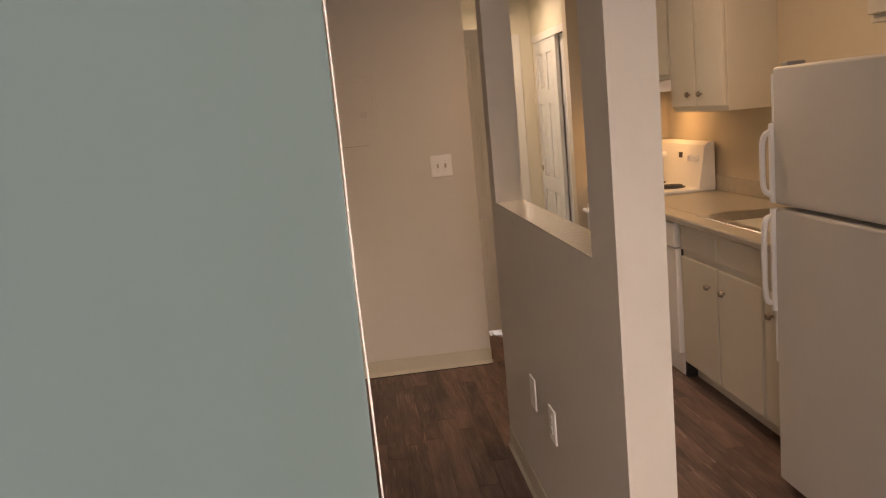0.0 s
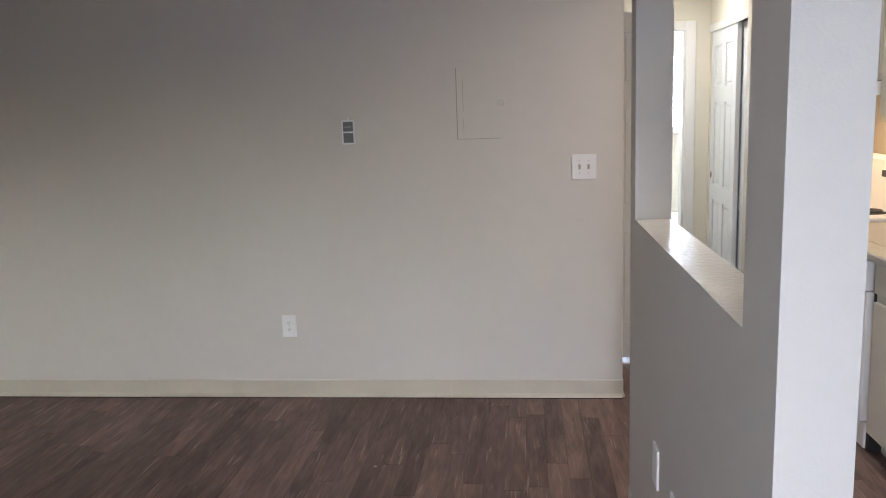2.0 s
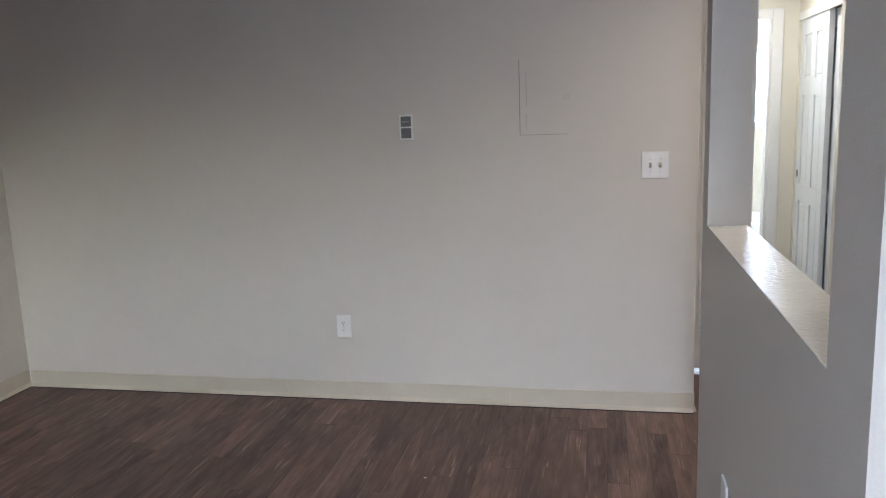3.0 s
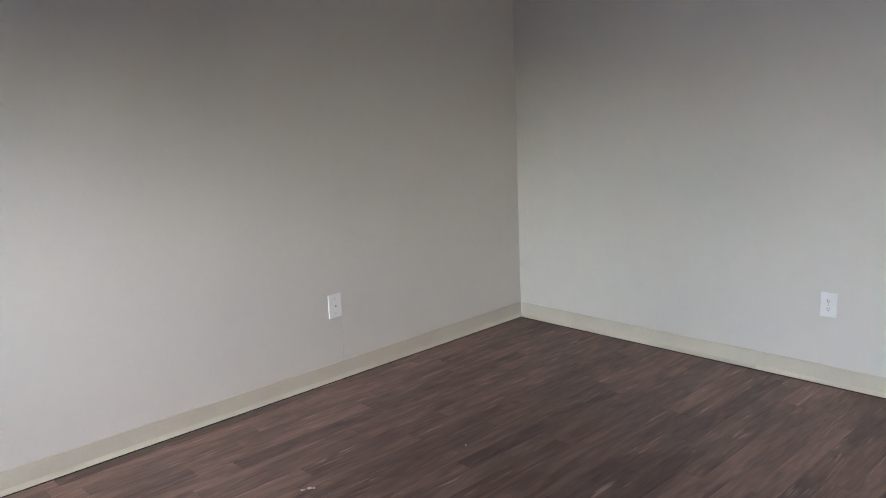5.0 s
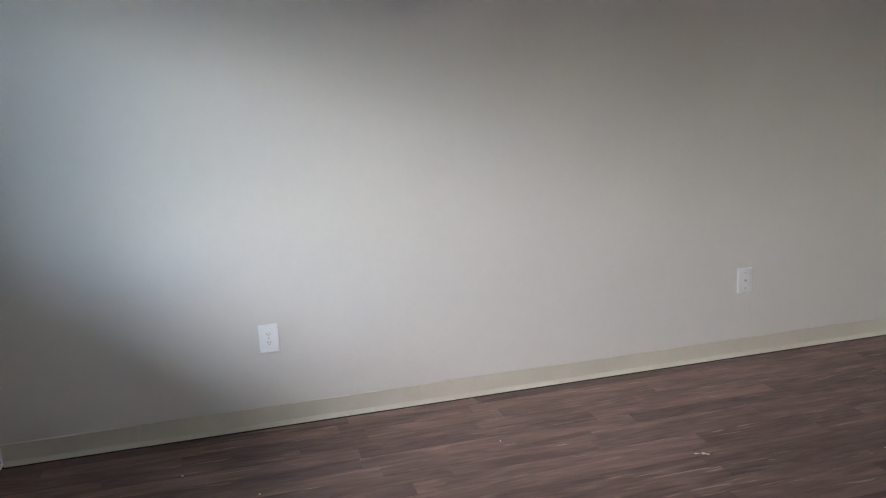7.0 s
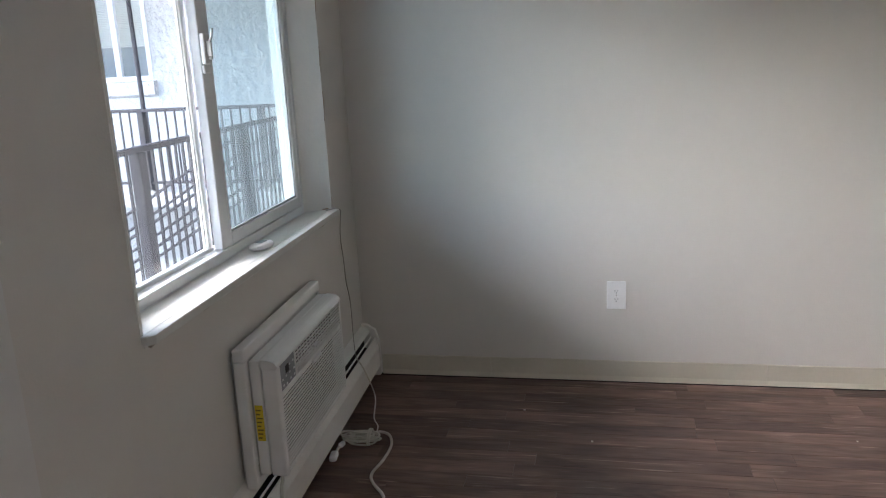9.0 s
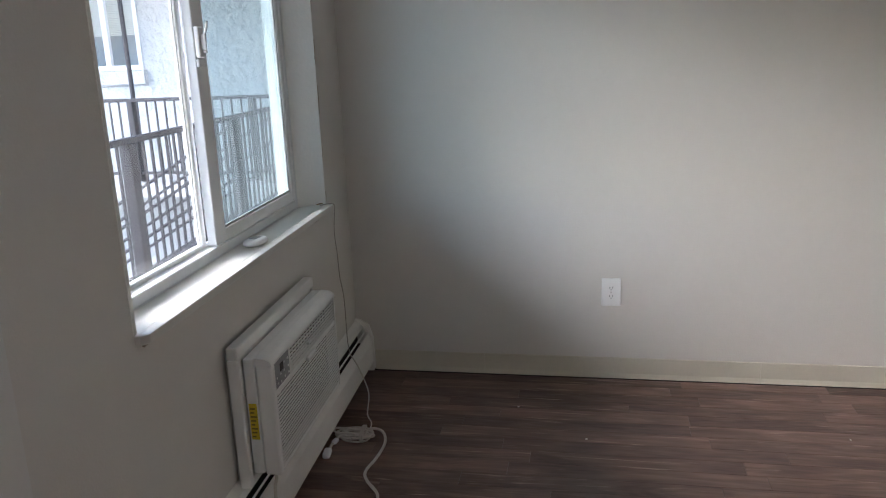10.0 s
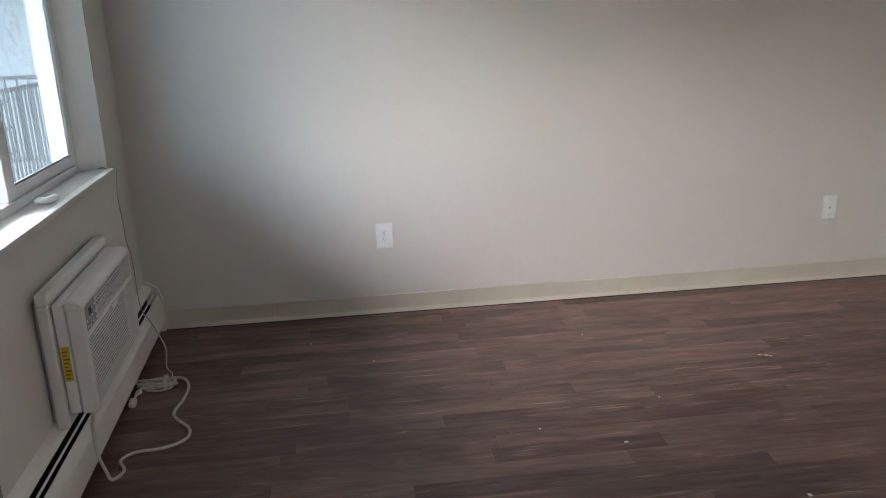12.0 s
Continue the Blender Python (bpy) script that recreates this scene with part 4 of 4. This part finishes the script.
def handle(parent, z0, z1):
    y = FY1 - 0.002
    b = B()
    tube(b, [(FX + 0.02, y + 0.004, z0), (FX - 0.005, y + 0.012, z0 + 0.01), (FX - 0.032, y + 0.012, z0 + 0.035), (FX - 0.036, y + 0.012, (z0 + z1) / 2), (FX - 0.032, y + 0.012, z1 - 0.035), (FX - 0.005, y + 0.012, z1 - 0.01), (FX + 0.02, y + 0.004, z1)], 0.011, 8, 6)
    box(b, FX - 0.012, FX + 0.02, y - 0.003, y + 0.015, z0 - 0.02, z1 + 0.02, 0.005, 2)
    part("handle", b, WHITE, parent)
handle(fz, 1.13, 1.38)
handle(fd, 0.72, 1.07)
b = B(); box(b, FX + 0.002, FX + 0.02, FY1 - 0.004, FY1 + 0.012, 0.50, 0.70, 0.004, 2); part("handle_trim", b, WHITE, fd)
b = B(); box(b, FX + 0.002, FX + 0.02, FY1 - 0.004, FY1 + 0.012, 1.40, 1.575, 0.004, 2); part("handle_trim", b, WHITE, fz)
b = B(); box(b, FX + 0.03, FX + 0.1, FY1 - 0.05, FY1 - 0.01, 1.597, 1.612, 0.003, 1); part("hinge_cap", b, ACG, fr)

UX = 5.07
def wall_unit(y0, y1, z0, z1, n, x0=UX):
    t = thing("wall_cabinet", ID, "cream painted wall cabinet with flat doors", "cabinet", "kitchen wall cabinets")
    b = B(); box(b, x0 + 0.02, XE, y0, y1, z0, z1, 0.002, 1); part("body", b, CAB, t)
    w = (y1 - y0) / n
    for k in range(n):
        a, c = y0 + k * w + 0.012, y0 + (k + 1) * w - 0.012
        b = B(); box(b, x0, x0 + 0.0195, a, c, z0 + 0.03, z1 - 0.02, 0.004, 2)
        d = part("door", b, CAB, t)
        knob(d, x0, c - 0.065 if k % 2 == 0 else a + 0.065, z0 + 0.10)
    return t
wall_unit(4.69, 5.41, 1.415, 2.13, 2)
wall_unit(2.60, 3.40, 1.72, 2.13, 2, 4.98)
wall_unit(5.415, 6.19, 1.62, 2.13, 2)
b = B(); box(b, UX - 0.01, XE, 2.6, 6.2, 2.131, H)
setting("trim_soffit", b, SPLASH, "painted soffit over the kitchen cabinets", "soffit")

hood = thing("range_hood", ID, "white range hood with warm lamp under the wall cabinet", "range hood")
b = B(); prism(b, [(4.92, 1.545), (4.92, 1.575), (5.07, 1.615), (XE, 1.615), (XE, 1.545)], "y", 5.42, 6.18)
part("canopy", b, WHITE, hood)

rg = thing("range", ID, "white electric range with backguard knobs and coil burners", "stove")
b = B(); box(b, CX, XE - 0.02, 5.422, 6.185, 0.05, 0.895, 0.004, 1); part("body", b, WHITE, rg)
b = B(); box(b, CX - 0.02, XE - 0.02, 5.422, 6.185, 0.896, 0.92, 0.008, 2); part("cooktop", b, WHITE, rg)
b = B(); prism(b, [(XE - 0.13, 0.92), (XE - 0.085, 1.19), (XE - 0.06, 1.21), (XE - 0.02, 1.21), (XE - 0.02, 0.92)], "y", 5.425, 6.182); bg = part("backguard", b, WHITE, rg)
for y in (5.50, 5.58, 6.03, 6.11):
    b = B(); cyl(b, (XE - 0.097, y, 1.11), (XE - 0.125, y, 1.105), 0.024, 0.020, n=16); box(b, XE - 0.135, XE - 0.12, y - 0.004, y + 0.004, 1.088, 1.124, 0.002, 1)
    part("control_knob", b, ACW, bg)
b = B(); box(b, XE - 0.102, XE - 0.094, 5.74, 5.79, 1.10, 1.135); part("clock_display", b, INK, bg)
for x, y, r in ((4.92, 5.62, 0.09), (4.92, 5.99, 0.075), (5.14, 5.62, 0.075), (5.14, 5.99, 0.09)):
    b = B()
    pts = [(x + (0.012 + (r - 0.012) * k / 40) * math.cos(k * 0.55), y + (0.012 + (r - 0.012) * k / 40) * math.sin(k * 0.55), 0.932) for k in range(41)]
    tube(b, pts, 0.005, 6, 2)
    cyl(b, (x, y, 0.9205), (x, y, 0.924), r + 0.012, n=24)
    part("burner", b, INK, rg)
b = B(); box(b, CX - 0.03, CX - 0.001, 5.43, 6.178, 0.20, 0.80, 0.008, 2); od = part("oven_door", b, WHITE, rg)
b = B(); tube(b, [(CX - 0.03, 5.48, 0.765), (CX - 0.07, 5.50, 0.765), (CX - 0.072, 5.8, 0.765), (CX - 0.07, 6.11, 0.765), (CX - 0.03, 6.13, 0.765)], 0.011, 8, 5); part("oven_handle", b, WHITE, od)
b = B(); box(b, CX - 0.025, CX - 0.001, 5.43, 6.178, 0.05, 0.19, 0.006, 2); part("drawer", b, WHITE, rg)

# ---- outside ----
b = B(); box(b, -400, 400, -400, 400, -3.3, -3.2)
setting("ground", b, GRND, "grey paved courtyard ground", "ground")
b = B(); box(b, -5.95, 7.0, -1.95, -0.0, -0.22, -0.06); box(b, -7.4, -5.95, -12.0, -0.0, -0.22, -0.06)
setting("pavement_walkway", b, CONC, "concrete gallery walkway outside the door", "walkway", WIN)
b = B(); box(b, -5.95, 7.0, -1.95, -0.2, 2.62, 2.80); box(b, -7.4, -5.95, -12.0, -0.2, 2.62, 2.80)
setting("walkway_roof", b, CONC, "concrete gallery slab overhead", "overhang", WIN)
b = B(); box(b, -7.4, -0.11, -0.2, -0.05, -3.2, 5.5)
setting("facade_own", b, STUCCO, "pale stucco outer wall of the building", "facade", WIN)

# added wall, never in view: cuts grazing eastern sky light through the window
b = B(); box(b, 4.7, 5.0, -1.75, -0.2, -3.2, 5.5)
setting("unseen_wing_block", b, STUCCO, "added unseen stucco wall that blocks grazing light from the east", "facade", WIN)

# out-of-view building added to dim low southern light deep in the room
b = B(); box(b, -7.4, 20.0, -24.0, -23.5, -3.2, 2.4); box(b, -7.4, 20.0, -23.5, -23.1, 2.2, 2.4)
setting("unseen_court_block", b, STUCCO, "added unseen stucco building that holds back low southern light", "facade", WIN)


def railing(name, label, p, q, bars, posts, h=1.07):
    t = thing(name, ID, label, "railing", "gallery railings")
    p, q = Vector(p), Vector(q)
    d = (q - p).normalized()
    yaw = math.degrees(math.atan2(d.y, d.x))
    ln = (q - p).length
    t.matrix_world = pose(p.x, p.y, p.z, 0, 0, yaw)
    b = B(); box(b, 0, ln, -0.025, 0.025, h - 0.045, h, 0.006, 1); part("top_rail", b, RAIL, t)
    b = B(); box(b, 0, ln, -0.018, 0.018, 0.08, 0.115, 0.003, 1); part("bottom_rail", b, RAIL, t)
    for x in posts:
        b = B(); box(b, x - 0.04, x + 0.04, -0.04, 0.04, 0, h - 0.04, 0.004, 1); part("post", b, RAIL, t)
    me = None
    n = int(ln / bars)
    for k in range(1, n):
        if me is None:
            b = B(); box(b, -0.009, 0.009, -0.009, 0.009, 0.115, h - 0.045)
            o = part("baluster", b, RAIL, t); me = o.data
        else:
            o = new("baluster", me); o.parent = t
        o.location = (k * ln / n, 0, 0)
    return t


railing("gallery_railing", "dark brown painted steel balcony railing with square bars", W(2.2, -1.88, -0.06), W(-5.9, -1.88, -0.06), 0.115, (0.05, 1.6, 3.72, 5.6, 7.6))
railing("gallery_railing", "dark brown steel railing along the far gallery", (-5.9, -8.0, -0.02), (-5.9, -2.1, -0.02), 0.13, (1.6, 3.32, 5.0))
pl = thing("drain_pipe", ID, "thin brown leaning pipe by the far gallery", "pipe")
b = B(); cyl(b, (-6.05, -4.72, -0.06), (-6.25, -4.86, 2.62), 0.03, n=12)
part("pipe", b, RAIL, pl)
fb = thing("neighbour_building", ID, "pale stucco apartment building across the court with blinds in its window", "building")
b = B()
WY0, WY1, WZ_0, WZ_1 = -6.45, -5.33, 1.39, 2.75
box(b, -7.8, -7.4, -30, WY0, -3.2, 5.5); box(b, -7.8, -7.4, WY1, 3.0, -3.2, 5.5)
box(b, -7.8, -7.4, WY0, WY1, -3.2, WZ_0); box(b, -7.8, -7.4, WY0, WY1, WZ_1, 5.5)
part("wall", b, STUCCO, fb)
b = B(); box(b, -8.0, -7.2, -30, 3.0, 5.5, 5.7, 0.02, 1); part("roof_edge", b, CONC, fb)
b = B()
box(b, -7.45, -7.38, WY0, WY0 + 0.06, WZ_0, WZ_1); box(b, -7.45, -7.38, WY1 - 0.06, WY1, WZ_0, WZ_1); box(b, -7.45, -7.38, WY0 + .06, WY1 - .06, WZ_0, WZ_0 + 0.07); box(b, -7.45, -7.38, -5.92, -5.84, WZ_0 + .07, WZ_1)
wf = part("window", b, VINYL, fb)
b = B(); box(b, -7.62, -7.60, WY0, WY1, WZ_0, WZ_1); part("pane", b, FARGL, wf)
for k in range(34):
    b = B(); zz = WZ_1 - 0.03 - k * 0.025
    box(b, -7.58, -7.56, WY0 + 0.06, WY1 - 0.06, zz, zz + 0.020)
    part("blind_slat", b, BLIND, wf)
b = B(); prism(b, [(-7.4, WZ_0 - 0.24), (-7.4, WZ_0), (-7.30, WZ_0 - 0.01), (-7.30, WZ_0 - 0.20)], "y", WY0 - 0.05, WY1 + 0.05)
part("ledge", b, STUCCO, fb)
st = thing("outdoor_stair", ID, "brown steel stair with sloping rails in the court", "stair")
for dx in (0.0, -1.1):
    b = B()
    prism(b, [(-6.2, -2.2), (-2.6, -0.1), (-2.6, -0.35), (-6.2, -2.45)], "x", -4.4 + dx, -4.34 + dx)
    part("stringer", b, RAIL, st)
    for h in (1.0, 0.72, 0.44):
        b = B(); tube(b, [(-4.37 + dx, -6.2, -2.3 + h), (-4.37 + dx, -4.4, -1.25 + h), (-4.37 + dx, -2.6, -0.2 + h)], 0.02, 6, 2)
        part("rail", b, RAIL, st)
for k in range(11):
    b = B(); y = -6.0 + k * 0.3
    box(b, -5.44, -4.4, y, y + 0.26, -2.27 + k * 0.175, -2.23 + k * 0.175)
    part("tread", b, CONC, st)

# ---- floor strips, nearest as pieces ----
random.seed(5)
LENS = (0.62, 0.78, 0.92, 1.06, 1.22)
SW = 0.091
shared = {}


def strip(b, x, y, w, l):
    c = 0.0009
    z0, z1 = -0.006, 0.0
    vs = [b.verts.new(p) for p in ((x, y, z0), (x + w, y, z0), (x + w, y + l, z0), (x, y + l, z0))]
    vm = [b.verts.new(p) for p in ((x, y, z1 - c), (x + w, y, z1 - c), (x + w, y + l, z1 - c), (x, y + l, z1 - c))]
    vt = [b.verts.new(p) for p in ((x + c, y + c, z1), (x + w - c, y + c, z1), (x + w - c, y + l - c, z1), (x + c, y + l - c, z1))]
    b.faces.new(vt)
    for lo, hi in ((vs, vm), (vm, vt)):
        for i in range(4):
            b.faces.new((lo[i], lo[(i + 1) % 4], hi[(i + 1) % 4], hi[i]))


g = 0.0004
far = B()
cols = int(XE / SW) + 1
for i in range(cols):
    x = i * SW
    y = -0.02 - random.uniform(0, 0.8)
    end = 7.44
    while y < end:
        l = random.choice(LENS)
        edge = x * math.tan(radians(2.5)) - 0.07      # strips are cut where they run under the window wall
        if y < edge:
            l = round(y + l - edge, 2)
            y = edge
            if l < 0.05:
                y = edge + max(l, 0)
                continue
        if x < 3.6 and y < YF and y + l > 0.0:
            if l not in shared:
                b = B(); strip(b, g, g, SW - 2 * g, l - 2 * g)
                o = part("floor_strip", b, PLANK, floor); shared[l] = o.data
            else:
                o = new("floor_strip", shared[l]); o.parent = floor
            o.location = (x, y, 0)
        elif x >= 3.6 and y + l > 0:
            strip(far, x + g, y + g, SW - 2 * g, l - 2 * g)
        y += l
fs = mesh_ob("floor_strips_far", far, PLANK_FAR)
fs.parent = floor
tagged(fs, "dark brown vinyl floor strips", kind="stuff")
